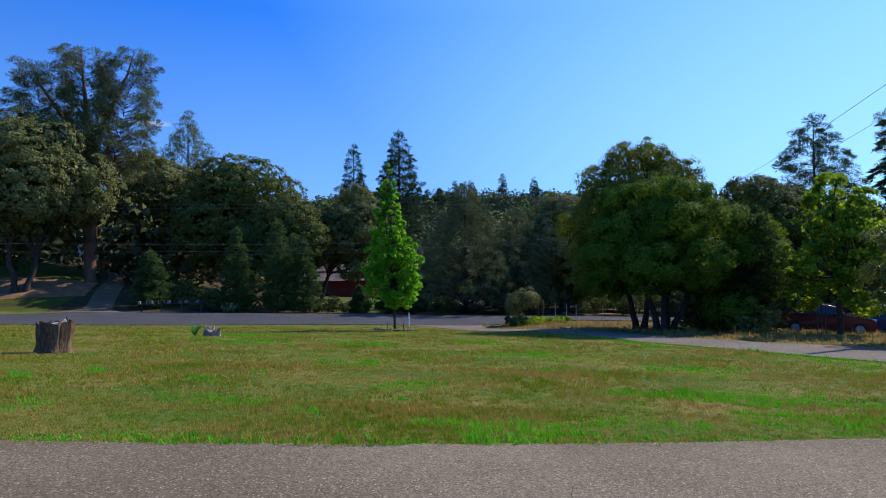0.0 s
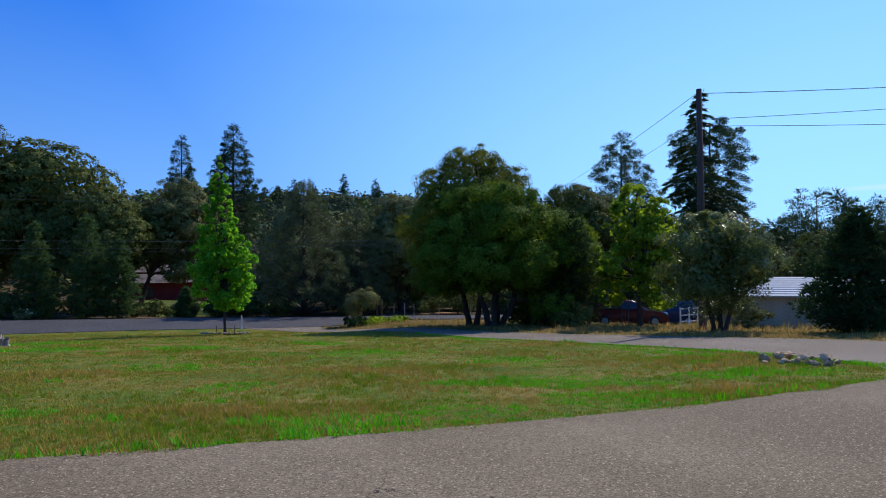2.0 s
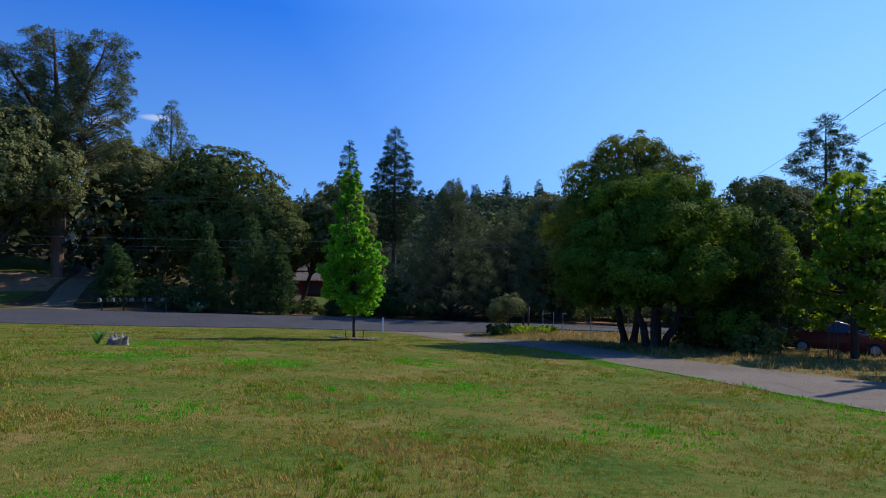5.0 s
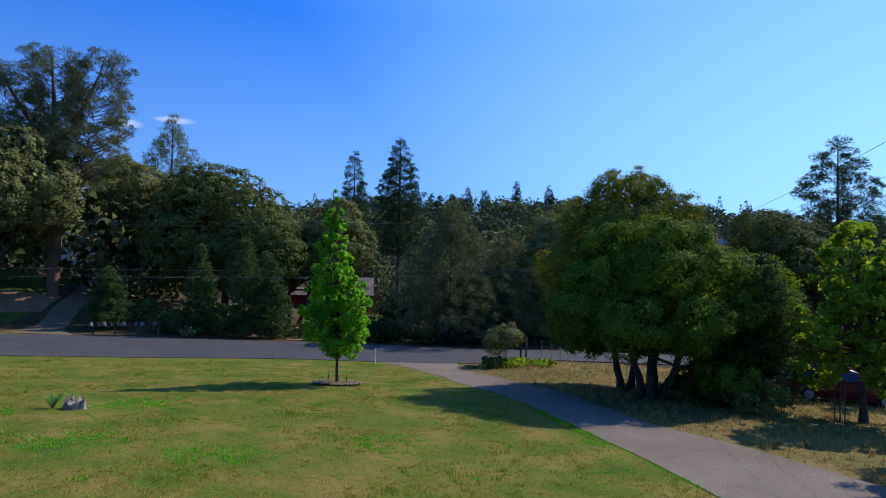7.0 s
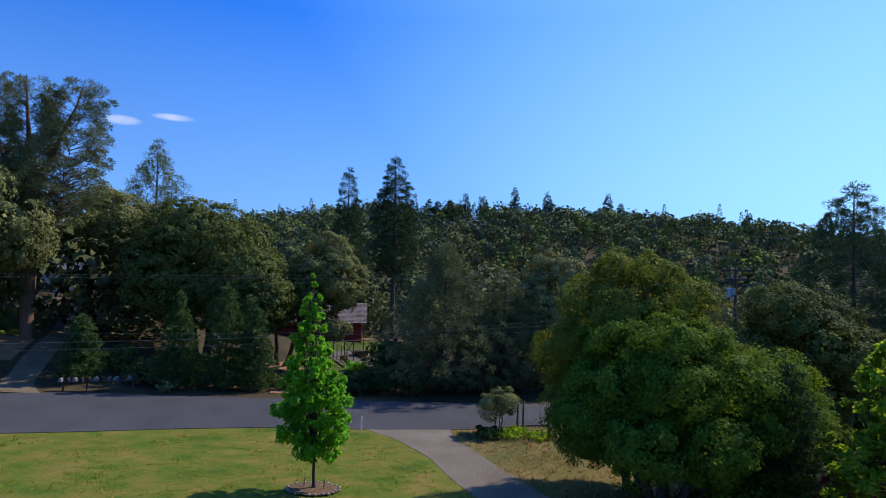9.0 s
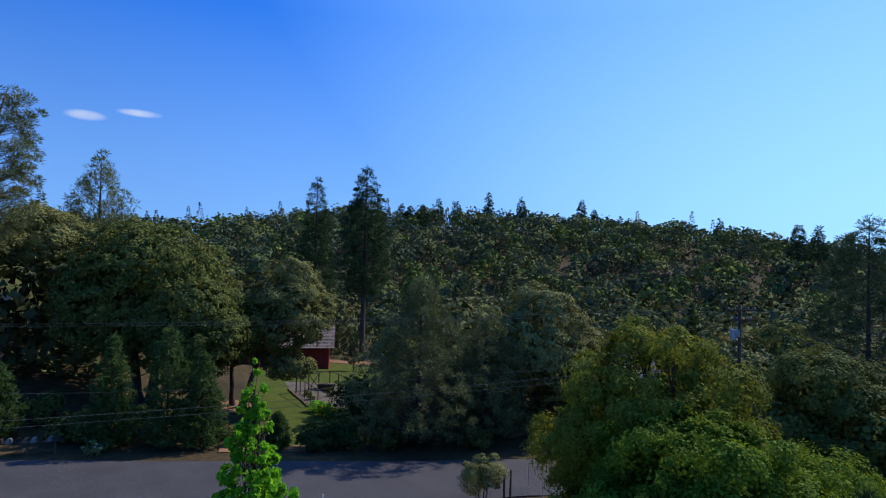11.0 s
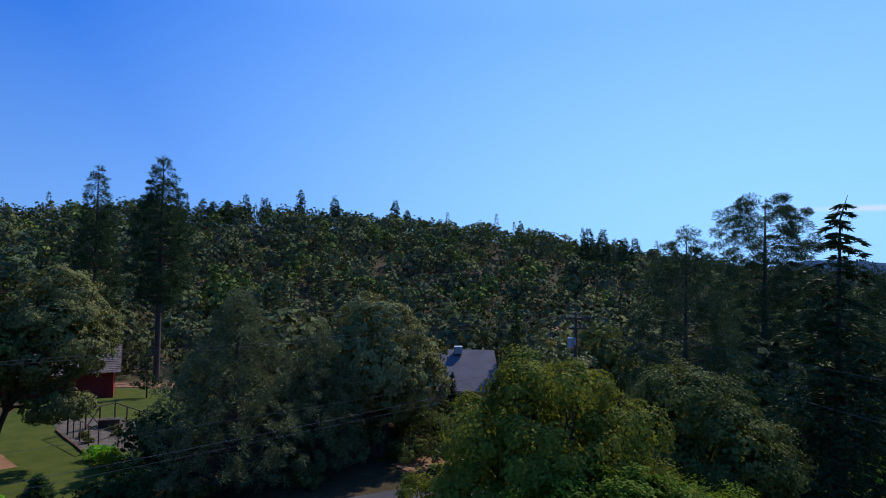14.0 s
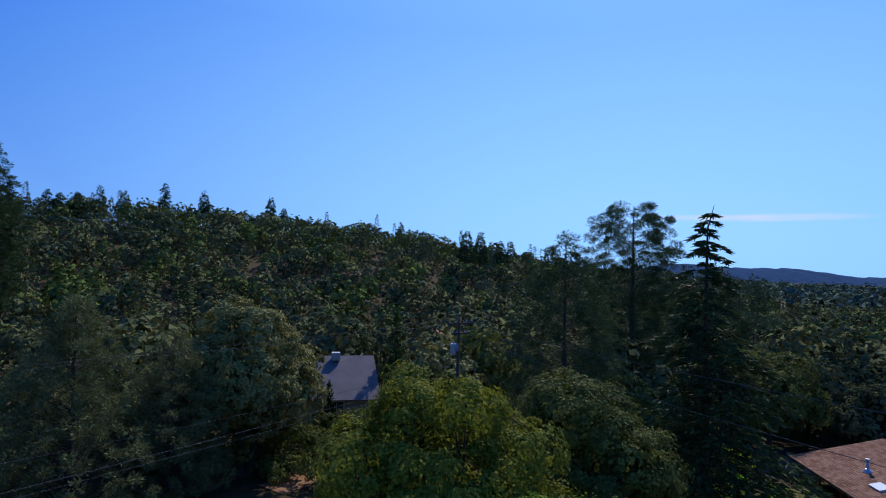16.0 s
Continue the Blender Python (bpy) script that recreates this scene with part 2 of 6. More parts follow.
# Bluer leaf copy for the far woods: distance haze put into the colour.
M_FAR = leaf_material("far_wood_leaves_hazed", [(0.028, 0.049, 0.040), (0.052, 0.084, 0.065), (0.089, 0.132, 0.101)], 0.08, 0.8, 0.06, 0.17, spec=0.0, span=0.13, fine=0.5)
M_HILL_GREEN = leaf_material("hill_green_leaves", [(0.059, 0.093, 0.03), (0.092, 0.136, 0.039), (0.125, 0.17, 0.048)], 0.10, 0.8, 0.06, 0.17, spec=0.0, span=0.13, fine=0.5)
M_HILL_DARK = leaf_material("hill_dark_leaves", [(0.04, 0.063, 0.037), (0.065, 0.093, 0.05), (0.088, 0.116, 0.062)], 0.08, 0.8, 0.06, 0.17, spec=0.0, span=0.13, fine=0.5)
M_VALLEY = leaf_material("valley_oak_leaves", [(0.046, 0.061, 0.031), (0.077, 0.094, 0.044), (0.108, 0.119, 0.054)], 0.10, 0.7, spec=0.0)
# Ridge woods given a blue base colour to stand for distance haze.
M_DISTANT = material("distant_hill_hazed", [(0.028, 0.058, 0.11), (0.040, 0.076, 0.135), (0.055, 0.098, 0.16)], 0.02, 0.2, 0.95, 0.5, 0.1, spec=0.0)


# ---- land form ----
NEAR_Y = ((-60, 3.6), (-3, 2.08), (0, 2.0), (3, 1.843), (8, 1.393), (14, 0.814), (20, 0.241), (28, -0.255), (36, -0.9), (41, -1.223), (47, -1.496), (60, -2.1))
FAR_Y = ((46, -1.45), (52, -1.8), (60, -2.1), (80, -2.3), (100, -4.5), (130, -8.0), (400, -8.0), (1000, -3.0), (3000, -2.0))
RIDGE = ((-180, 10), (-40, 12), (-23, 15), (-13, 22), (-4, 28), (3, 29.5), (11, 29.5), (20, 26), (28, 19.5), (33, 13.5), (39, 9.5), (45, 5), (53, -3), (64, -6), (180, -6))


def smooth(v, a, b):
    u = np.clip((v - a) / (b - a), 0, 1)
    return u * u * (3 - 2 * u)


def land(x, y):
    """Height of the ground."""
    x, y = np.asarray(x, float), np.asarray(y, float)
    xc = np.clip(x, -60, 60)
    near = np.interp(y, *zip(*NEAR_Y)) - 0.0251 * xc + 0.0251 * np.clip(x - 3, 0, 11) * (1 - smooth(y, 21, 31)) * (1 - smooth(x, 14, 22))
    far = np.interp(y, *zip(*FAR_Y)) - 0.0251 * xc
    z = near + (far - near) * smooth(y, 44, 50)
    z = z + np.minimum(0.17 * np.maximum(0, -22 - x), 5) * smooth(y, 43, 53)
    dip = np.interp(48.6 + 0.27 * np.clip(x, -30, 6) - y, (0, 3, 7, 10, 14, 20, 28), (0, 0.2, 0.46, 0.48, 0.4, 0.22, 0))
    z = z - dip * (1 - smooth(x, 0, 6))
    az = np.degrees(np.arctan2(x, np.maximum(y, 1e-3)))
    r = np.hypot(x, y)
    rise = np.interp(az, *zip(*RIDGE)) + 8
    z = z + rise * smooth(r, 125, 310) * smooth(y, 20, 90)
    z = z + 0.25 * np.sin(x * 0.21 + 1) * np.sin(y * 0.17) * smooth(r, 60, 120)
    return z


def ground_z(x, y):
    return float(land(x, y))


# ---- mesh helpers ----
def mesh_object(name, verts, faces, mat, parent=None, label="", smooth_shade=False):
    me = bpy.data.meshes.new(name)
    me.from_pydata(np.asarray(verts).tolist() if not isinstance(verts, list) else verts, [], np.asarray(faces).tolist() if not isinstance(faces, list) else faces)
    if mat:
        me.materials.append(mat)
    if smooth_shade:
        me.polygons.foreach_set("use_smooth", [True] * len(me.polygons))
    ob = new(name, me)
    if parent:
        ob.parent = parent
    if label:
        ob["label"] = label
    return ob


def part(name, bm, mat, parent, label=""):
    me = bpy.data.meshes.new(name)
    bm.to_mesh(me)
    bm.free()
    me.materials.append(mat)
    ob = new(name, me)
    ob.parent = parent
    if label:
        ob["label"] = label
    return ob


def thing(name, m, label, category, group="", kind=""):
    ob = new(name)
    ob.matrix_basis = m
    ob.empty_display_size = 0.3
    return tagged(ob, label, category, group, kind)


def at_ground(x, y, rz=0, dz=0.0):
    return pose(x, y, ground_z(x, y) + dz, 0, 0, rz)


def box(bm, cx, cy, cz, sx, sy, sz, bevel=0.0, rot=None):
    m = Matrix.Translation((cx, cy, cz))
    if rot is not None:
        m = m @ rot
    r = bmesh.ops.create_cube(bm, size=1.0, matrix=m @ Matrix.Diagonal((sx, sy, sz, 1)))
    if bevel:
        es = list({e for v in r["verts"] for e in v.link_edges})
        bmesh.ops.bevel(bm, geom=es, offset=bevel, segments=2, affect="EDGES", profile=0.5)
    return bm


def tube(points, radii, sides=7):
    """Rings round a line of points: verts, faces."""
    pts = [Vector(p) for p in points]
    verts, faces = [], []
    for i, p in enumerate(pts):
        d = (pts[min(i + 1, len(pts) - 1)] - pts[max(i - 1, 0)]).normalized()
        a = d.orthogonal().normalized() if abs(d.z) < 0.9 else Vector((1, 0, 0)) - d * d.x
        a.normalize()
        b = d.cross(a)
        for k in range(sides):
            w = 2 * math.pi * k / sides
            verts.append(tuple(p + (a * math.cos(w) + b * math.sin(w)) * radii[i]))
    for i in range(len(pts) - 1):
        for k in range(sides):
            faces.append((i * sides + k, i * sides + (k + 1) % sides, (i + 1) * sides + (k + 1) % sides, (i + 1) * sides + k))
    faces.append(tuple(range((len(pts) - 1) * sides, len(pts) * sides)))
    return verts, faces


def merge(parts):
    verts, faces, off = [], [], 0
    for v, f in parts:
        verts += list(v)
        faces += [tuple(i + off for i in q) for q in f]
        off += len(v)
    return verts, faces


def unit(rng, n):
    v = rng.normal(size=(n, 3))
    return v / np.linalg.norm(v, axis=1, keepdims=True)


def leaves_at(rng, p, size, width=0.5, up=0.25, out=None, tri=False):
    """A pointed leaf of four corners, or three, at each place p."""
    n = len(p)
    nrm = unit(rng, n)
    nrm[:, 2] += up
    if out is not None:
        nrm += out
    nrm /= np.linalg.norm(nrm, axis=1, keepdims=True)
    t = np.cross(nrm, unit(rng, n))
    t /= np.linalg.norm(t, axis=1, keepdims=True) + 1e-9
    b = np.cross(nrm, t)
    s = (size * rng.uniform(0.6, 1.3, n))[:, None]
    if tri:
        return np.stack([p - t * s * 0.5 - b * s * 0.3, p + t * s * 0.5 - b * s * 0.3, p + b * s * 0.6], 1).reshape(-1, 3), np.arange(3 * n).reshape(-1, 3)
    v = np.stack([p - t * s * 0.5, p + b * s * 0.5 * width + nrm * s * 0.06, p + t * s * 0.5, p - b * s * 0.5 * width + nrm * s * 0.06], 1).reshape(-1, 3)
    return v, np.arange(4 * n).reshape(-1, 4)


def lobes_leaves(rng, lobes, n, size, puff=0.4, width=0.6, cover=1.25, under=0.7, lie=0.6, tri=False, puffy=1.0):
    """Leaves in small domed puffs that stud the outside of lobes ((x, y, z), (rx, ry, rz)); fewer puffs underneath."""
    c = np.array([l[0] for l in lobes], float)
    r = np.array([l[1] for l in lobes], float)
    w = r[:, 0] * r[:, 1] + r[:, 0] * r[:, 2] + r[:, 1] * r[:, 2]
    k = int(max(6, min(n / 9, cover * 1.33 * w.sum() / (puff * puff))))
    idx = rng.choice(len(lobes), k, p=w / w.sum())
    u = unit(rng, k)
    cen = c[idx] + u * r[idx] * rng.uniform(0.86, 1.03, k)[:, None]
    deep = np.full(k, 9.0)
    for j in range(len(lobes)):
        deep = np.minimum(deep, np.where(idx == j, 9.0, np.linalg.norm((cen - c[j]) / r[j], axis=1)))
    take = (deep > 0.88) & ((u[:, 2] > -0.25) | (rng.random(k) < under))
    if not take.any():
        take[:] = True
    cen, u, idx = cen[take], u[take], idx[take]
    k = len(cen)
    pr = np.minimum(puff, 0.7 * r[idx].min(1)) * rng.uniform(0.6, 1.4, k)
    per = max(3, n // k)
    U = np.repeat(u, per, 0)
    d = unit(rng, k * per) + U * 0.75
    d[:, 2] += 0.2
    d /= np.linalg.norm(d, axis=1, keepdims=True)
    p = np.repeat(cen, per, 0) + d * (np.repeat(pr, per) * rng.uniform(0.45, 1.08, len(d)))[:, None] * (1, 1, 0.8)
    return leaves_at(rng, p, size, width, 0.25, d * lie * puffy + U * lie * 1.3, tri)


def hearts(rng, lobes, k, size, cover=0.75, tri=False):
    """Coarser inner leaves that close each lobe at k of its size."""
    V, F, off = [], [], 0
    for (c, r) in lobes:
        r = np.array(r, float) * k
        s = min(size * 1.7, 0.55 * r.mean())
        n = int(max(10, cover * 12.57 * (r.mean() / s) ** 2 / 0.42))
        d = unit(rng, n)
        p = np.array(c) + d * r * rng.uniform(0.82, 1.06, n)[:, None]
        v, f = leaves_at(rng, p, s, 0.85, 0.2, d * 1.6, tri)
        V.append(v)
        F.append(f + off)
        off += len(v)
    return np.concatenate(V), np.concatenate(F)


def needles_at(rng, p, d, length, width):
    """A thin pointed needle spray from each place p along d."""
    n = len(p)
    L = (length * rng.uniform(0.6, 1.25, n))[:, None]
    s = np.cross(d, unit(rng, n))
    s /= np.linalg.norm(s, axis=1, keepdims=True) + 1e-9
    w = s * L * width * 0.5
    return np.stack([p - w, p + w, p + d * L], 1).reshape(-1, 3), np.arange(3 * n).reshape(-1, 3)


def crown_lobes(rng, rx, ry, z0, z1, n=12, sub=0.42):
    """Lobes that make up a rounded crown from z0 to z1."""
    zc, rz = (z0 + z1) / 2, (z1 - z0) / 2
    L = [((0, 0, zc), (rx * 0.72, ry * 0.72, rz * 0.75))]
    for i in range(n):
        u = unit(rng, 1)[0]
        u[2] = abs(u[2]) * 1.1 - 0.35
        u /= np.linalg.norm(u)
        s = sub * rng.uniform(0.75, 1.2)
        L.append(((u[0] * rx * (1 - s * 0.9), u[1] * ry * (1 - s * 0.9), zc + u[2] * rz * (1 - s * 0.8)), (rx * s, ry * s, rz * s * 0.85)))
    return L


def broadleaf(name, label, x, y, height, lobes, n, size, leaf, bark=M_BARK, stems=((0, 0),), trunk_r=0.2, seed=1, category="tree", group="", fork=0.3, sink=0.1, width=0.6, puff=0.5, heart=0.72, under=0.75, lie=0.95, cover=1.3, tri=False):
    """A broad-leaved tree: stems with limbs that reach into the lobes of its crown."""
    rng = np.random.default_rng(seed)
    ob = thing(name, at_ground(x, y, 0, -sink), label, category, group)
    wood, stemw = [], []
    for i, (sx, sy) in enumerate(stems):
        mine = [l for j, l in enumerate(lobes) if j % len(stems) == i]
        base = np.array((sx * 0.35, sy * 0.35, 0.0))
        knee = np.array((sx, sy, height * fork))
        pts = [base + (knee - base) * u + np.array((*rng.normal(0, trunk_r * 0.25, 2), 0)) * (0 < u < 1) for u in np.linspace(0, 1, 5)]
        stemw.append(tube(pts, [trunk_r * 1.45, trunk_r * 1.08, trunk_r, trunk_r * 0.92, trunk_r * 0.85], 9))
        for l in mine:
            end = np.array(l[0])
            mid = knee * 0.5 + end * 0.5 + rng.normal(0, 0.25, 3) * trunk_r * 2
            wood.append(tube([knee, knee * 0.75 + mid * 0.25 + (0, 0, 0.08 * height * fork), mid, end], [trunk_r * 0.7, trunk_r * 0.5, trunk_r * 0.33, trunk_r * 0.1], 6))
            for q in range(3):
                tip = end + unit(rng, 1)[0] * np.array(l[1]) * 0.85
                wood.append(tube([mid * 0.4 + end * 0.6, (end + tip) / 2 + rng.normal(0, 0.1, 3), tip], [trunk_r * 0.2, trunk_r * 0.12, trunk_r * 0.03], 4))
    for st in stemw:
        mesh_object("trunk", *st, bark, ob, smooth_shade=True)
    tagged(mesh_object("branching", *merge(wood), bark, ob, smooth_shade=True), "", "", "", "stuff")
    v, f = lobes_leaves(rng, lobes, n, size, puff, width, cover, under, lie, tri)
    faces = f.tolist()
    if heart:
        v2, f2 = hearts(rng, lobes, heart, size)
        faces += (f2 + len(v)).tolist()
        v = np.concatenate([v, v2])
    mesh_object("crown", v, faces, leaf, ob)
    return ob


def tufted(name, label, x, y, height, radius, leaf, bark=M_BARK, outline=((0, 1), (1, 0.05)), bare=0.15, tufts=300, ball=0.5, needles=60, width=0.16, lift=0.35, flat=0.7, trunk_r=0.2, seed=1, group="", sink=0.15, dz=0.0, forks=((0.0, 0.0, 1.0),), ragged=0.45, long=0.45):
    """A pine: needles in round tufts at the ends of upswept branches; outline gives the reach by height, forks the tops of its stems."""
    rng = np.random.default_rng(seed)
    ob = thing(name, at_ground(x, y, 0, -sink + dz), label, "tree", group)
    P, D, wood = [], [], []
    for s, (fx, fy, fh) in enumerate(forks):
        split = np.array((0, 0, height * bare * 0.8)) if len(forks) > 1 else np.zeros(3)
        top = np.array((fx, fy, height * fh))
        mesh_object("trunk", *tube([(0, 0, 0), (0, 0, 0.02 * height), split * 0.6 + top * 0.4 * (0.3, 0.3, 1) if len(forks) > 1 else top * 0.5, top * (0.85, 0.85, 0.9), top], [trunk_r * 1.35, trunk_r * 1.1, trunk_r * 0.75, trunk_r * 0.22, trunk_r * 0.06], 9), bark, ob, smooth_shade=True)
        m = tufts // len(forks)
        grid = np.linspace(0, 1, 60)
        mass = np.cumsum(np.interp(grid, *zip(*outline)) ** 0.7 + 0.12)
        u = np.interp((np.arange(m) + rng.random(m)) / m, (mass - mass[0]) / (mass[-1] - mass[0]), grid)
        reach = np.interp(u, *zip(*outline)) * radius
        a = np.arange(m) * 2.4 + rng.normal(0, 0.5, m)
        L = reach * (1 - ragged * rng.random(m) ** 1.5)
        h = height * fh * (bare + (0.985 - bare) * u)
        line = np.interp(h / (height * fh), (0, 0.45, 1), (0.1, 0.45, 1))
        root = np.stack([fx * line, fy * line, np.maximum(h - lift * L * 0.6, 0.1)], 1)
        tip = np.stack([fx * line + np.cos(a) * L, fy * line + np.sin(a) * L, np.minimum(h + lift * L * 0.4 + rng.normal(0, 0.1, m) * ball, height * fh)], 1)
        for i in range(m):
            mid = root[i] * 0.45 + tip[i] * 0.55 - (0, 0, 0.06 * L[i])
            wood.append(tube([root[i], mid, tip[i]], [trunk_r * 0.2 * (1 - u[i] * 0.75), trunk_r * 0.12 * (1 - u[i] * 0.75), 0.01], 3))
        for f, big in ((1.0, 1.0), (0.72, 0.85)):
            c = root + (tip - root) * f + rng.normal(0, 0.16, (m, 3)) * L[:, None] * (1.3 - f) * (1, 1, 0.4)
            keep = (L > ball * 1.6) | (f == 1.0)
            c, out = c[keep], (tip - root)[keep]
            out = out / (np.linalg.norm(out, axis=1, keepdims=True) + 1e-6)
            q = ball * big * rng.uniform(0.65, 1.3, len(c))
            d = unit(rng, len(c) * needles) + np.repeat(out, needles, 0) * 0.45 + (0, 0, 0.3)
            d /= np.linalg.norm(d, axis=1, keepdims=True)
            P.append(np.repeat(c, needles, 0) + d * (np.repeat(q, needles) * rng.random(len(d)) ** 0.5 * 0.85)[:, None] * (1, 1, flat))
            D.append(d * np.repeat(q, needles)[:, None] * (1, 1, flat))
    tagged(mesh_object("branching", *merge(wood), bark, ob), "", "", "", "stuff")
    P, D = np.concatenate(P), np.concatenate(D)
    length = np.linalg.norm(D, axis=1)
    v, f = needles_at(rng, P, D / length[:, None], float(np.mean(length)) * long, width * 2.0)
    mesh_object("needles", v, f, leaf, ob)
    return ob


def conifer(name, label, x, y, height, radius, leaf, bark=M_BARK, bare=0.1, whorls=26, per=6, droop=0.15, lift=0.25, tuft=0.3, tufts=14, power=0.9, trunk_r=0.2, seed=1, category="tree", group="", flat=False, sink=0.15, top_nod=0.0, ragged=0.25, round_top=0.0, cluster=7, width=0.22, dz=0.0, sparse=0.0):
    """A conifer: a straight trunk, whorls of branches, needles in tufts along them."""
    rng = np.random.default_rng(seed)
    ob = thing(name, at_ground(x, y, 0, -sink + dz), label, category, group)
    wood = [tube([(0, 0, 0), (0, 0, height * 0.02), (0, 0, height * 0.5), (top_nod * 0.2, 0, height * 0.93), (top_nod, 0, height)], [trunk_r * 1.35, trunk_r * 1.05, trunk_r * 0.7, trunk_r * 0.18, trunk_r * 0.05], 8)]
    P, D = [], []
    for i in range(whorls):
        u = (i + rng.uniform(-0.3, 0.3)) / whorls
        h = height * (bare + (1 - bare) * min(max(u, 0), 0.985))
        prof = (1 - u) ** power
        if round_top:
            prof = prof * (1 - round_top) + round_top * math.sqrt(max(0, 1 - (2 * u - 1) ** 2))
        a0 = rng.uniform(0, 6.28)
        for j in range(per):
            if sparse and u > 0.6 and rng.random() < sparse:
                continue
            L = radius * (0.035 + 0.965 * prof) * rng.uniform(1 - ragged * 2, 1 + ragged * 0.4)
            a = a0 + 6.28 * j / per + rng.uniform(-0.35, 0.35)
            d = np.array((math.cos(a), math.sin(a), 0))
            s = np.linspace(0, 1, 5)[:, None]
            line = np.array((0, 0, h + rng.uniform(-0.6, 0.6) * height * (1 - bare) / whorls * min(1, 4 * (1 - u)))) + d * L * s + np.array((0, 0, 1)) * (lift * L * s - droop * L * s * s * 2)
            if top_nod and u > 0.9:
                line[:, 0] += top_nod * (u - 0.9) * 8
            wood.append(tube(line[[0, 2, 4]], [trunk_r * 0.22 * (1 - u * 0.7), trunk_r * 0.12 * (1 - u * 0.7), 0.008], 3))
            m = max(2, int(tufts * L / radius))
            t = rng.uniform(0.12, 1.0, m) ** 0.7
            q = np.stack([np.interp(t, s[:, 0], line[:, k]) for k in range(3)], 1)
            side = np.array((-d[1], d[0], 0))
            off = rng.normal(0, 0.21, m) * L * (0.25 + 0.75 * (1 - t))
            q = q + side * off[:, None]
            q[:, 2] += rng.normal(0, 0.015 if flat else 0.06, m) * L - np.abs(off) * (0.35 if flat else 0.0)
            P.append(q)
            D.append(np.tile(d, (m, 1)) + side * (np.sign(off) * rng.uniform(0.2, 0.9, m))[:, None])
    if not flat:
        P.append(np.stack([np.full(4, top_nod), np.zeros(4), height * np.array((0.955, 0.97, 0.985, 0.995))], 1))
        D.append(np.tile((0.0, 0.0, 1.0), (4, 1)))
    mesh_object("trunk", *wood[0], bark, ob, smooth_shade=True)
    tagged(mesh_object("branching", *merge(wood[1:]), bark, ob), "", "", "", "stuff")
    P, D = np.repeat(np.concatenate(P), cluster, 0), np.repeat(np.concatenate(D), cluster, 0)
    P = P + rng.normal(size=P.shape) * tuft * (0.12, 0.12, 0.05)
    D = D * (0.9 if flat else 0.7) + unit(rng, len(D)) * (1.0, 1.0, 0.25 if flat else 1.0) + ((0, 0, -0.25) if flat else (0, 0, 0.45))
    D /= np.linalg.norm(D, axis=1, keepdims=True)
    v, f = needles_at(rng, P, D, tuft, width)
    mesh_object("needles", v, f, leaf, ob)
    return ob


# ---- land, lawn, roads ----
def spaced(knots):
    out = []
    for (a, b, step) in knots:
        out += list(np.arange(a, b, step))
    return np.array(out + [knots[-1][1]])


def sheet(name, xs, ys, lift, mat, label, category, mask=None):
    X, Y = np.meshgrid(xs, ys)
    Z = land(X, Y) + lift
    nx, ny = len(xs), len(ys)
    i = np.arange((ny - 1) * (nx - 1))
    a = (i // (nx - 1)) * nx + i % (nx - 1)
    ob = mesh_object(name, np.stack([X.ravel(), Y.ravel(), Z.ravel()], 1), np.stack([a, a + 1, a + nx + 1, a + nx], 1), mat, None, label, True)
    return tagged(ob, label, category, "", "structure")


gx = spaced(((-3000, -400, 130), (-400, -80, 16), (-80, 80, 2), (80, 400, 16), (400, 3000, 130)))
gy = spaced(((-600, -60, 60), (-60, 120, 2), (120, 420, 10), (420, 3200, 110)))
sheet("ground", gx, gy, -0.03, M_FOREST_FLOOR, "leaf-strewn earth and forest floor over rolling land", "ground")


def ribbon(name, left, right, lift, mat, label, category, across=6, along=1.0, thick=0.05):
    """A paved strip between two edge lines, laid on the land, with a thickness at its edges."""
    def dense(line):
        line = np.array(line, float)
        d = np.r_[0, np.cumsum(np.linalg.norm(np.diff(line, axis=0), axis=1))]
        return line, d / d[-1], d[-1]
    (l, tl, ll), (r, tr, lr) = dense(left), dense(right)
    n = int(max(ll, lr) / along) + 2
    t = np.linspace(0, 1, n)
    L = np.stack([np.interp(t, tl, l[:, k]) for k in (0, 1)], 1)
    R = np.stack([np.interp(t, tr, r[:, k]) for k in (0, 1)], 1)
    ker = np.array((1, 2, 3, 2, 1)) / 9
    for e in (L, R):
        for k in (0, 1):
            e[2:-2, k] = np.convolve(e[:, k], ker, "valid")
    rows = [L + (R - L) * u for u in np.linspace(0, 1, across + 1)]
    g = np.stack(rows, 1)
    z = land(g[..., 0], g[..., 1]) + lift
    V = np.concatenate([g, z[..., None]], 2)
    m = across + 1
    low = V[:, [0, -1]].copy()
    rim = V[:, [0, -1]].copy()
    low[..., 2] -= thick
    verts = np.concatenate([V.reshape(-1, 3), low.reshape(-1, 3), rim.reshape(-1, 3)])
    faces = [(i * m + j, i * m + j + 1, (i + 1) * m + j + 1, (i + 1) * m + j) for i in range(n - 1) for j in range(across)]
    o = n * m
    k = o + 2 * n
    faces += [(k + 2 * i, k + 2 * (i + 1), o + 2 * (i + 1), o + 2 * i) for i in range(n - 1)] + [(k + 2 * i + 1, o + 2 * i + 1, o + 2 * i + 3, k + 2 * i + 3) for i in range(n - 1)]
    ob = mesh_object(name, verts, faces, mat, None, label, True)
    return tagged(ob, label, category, "", "structure")


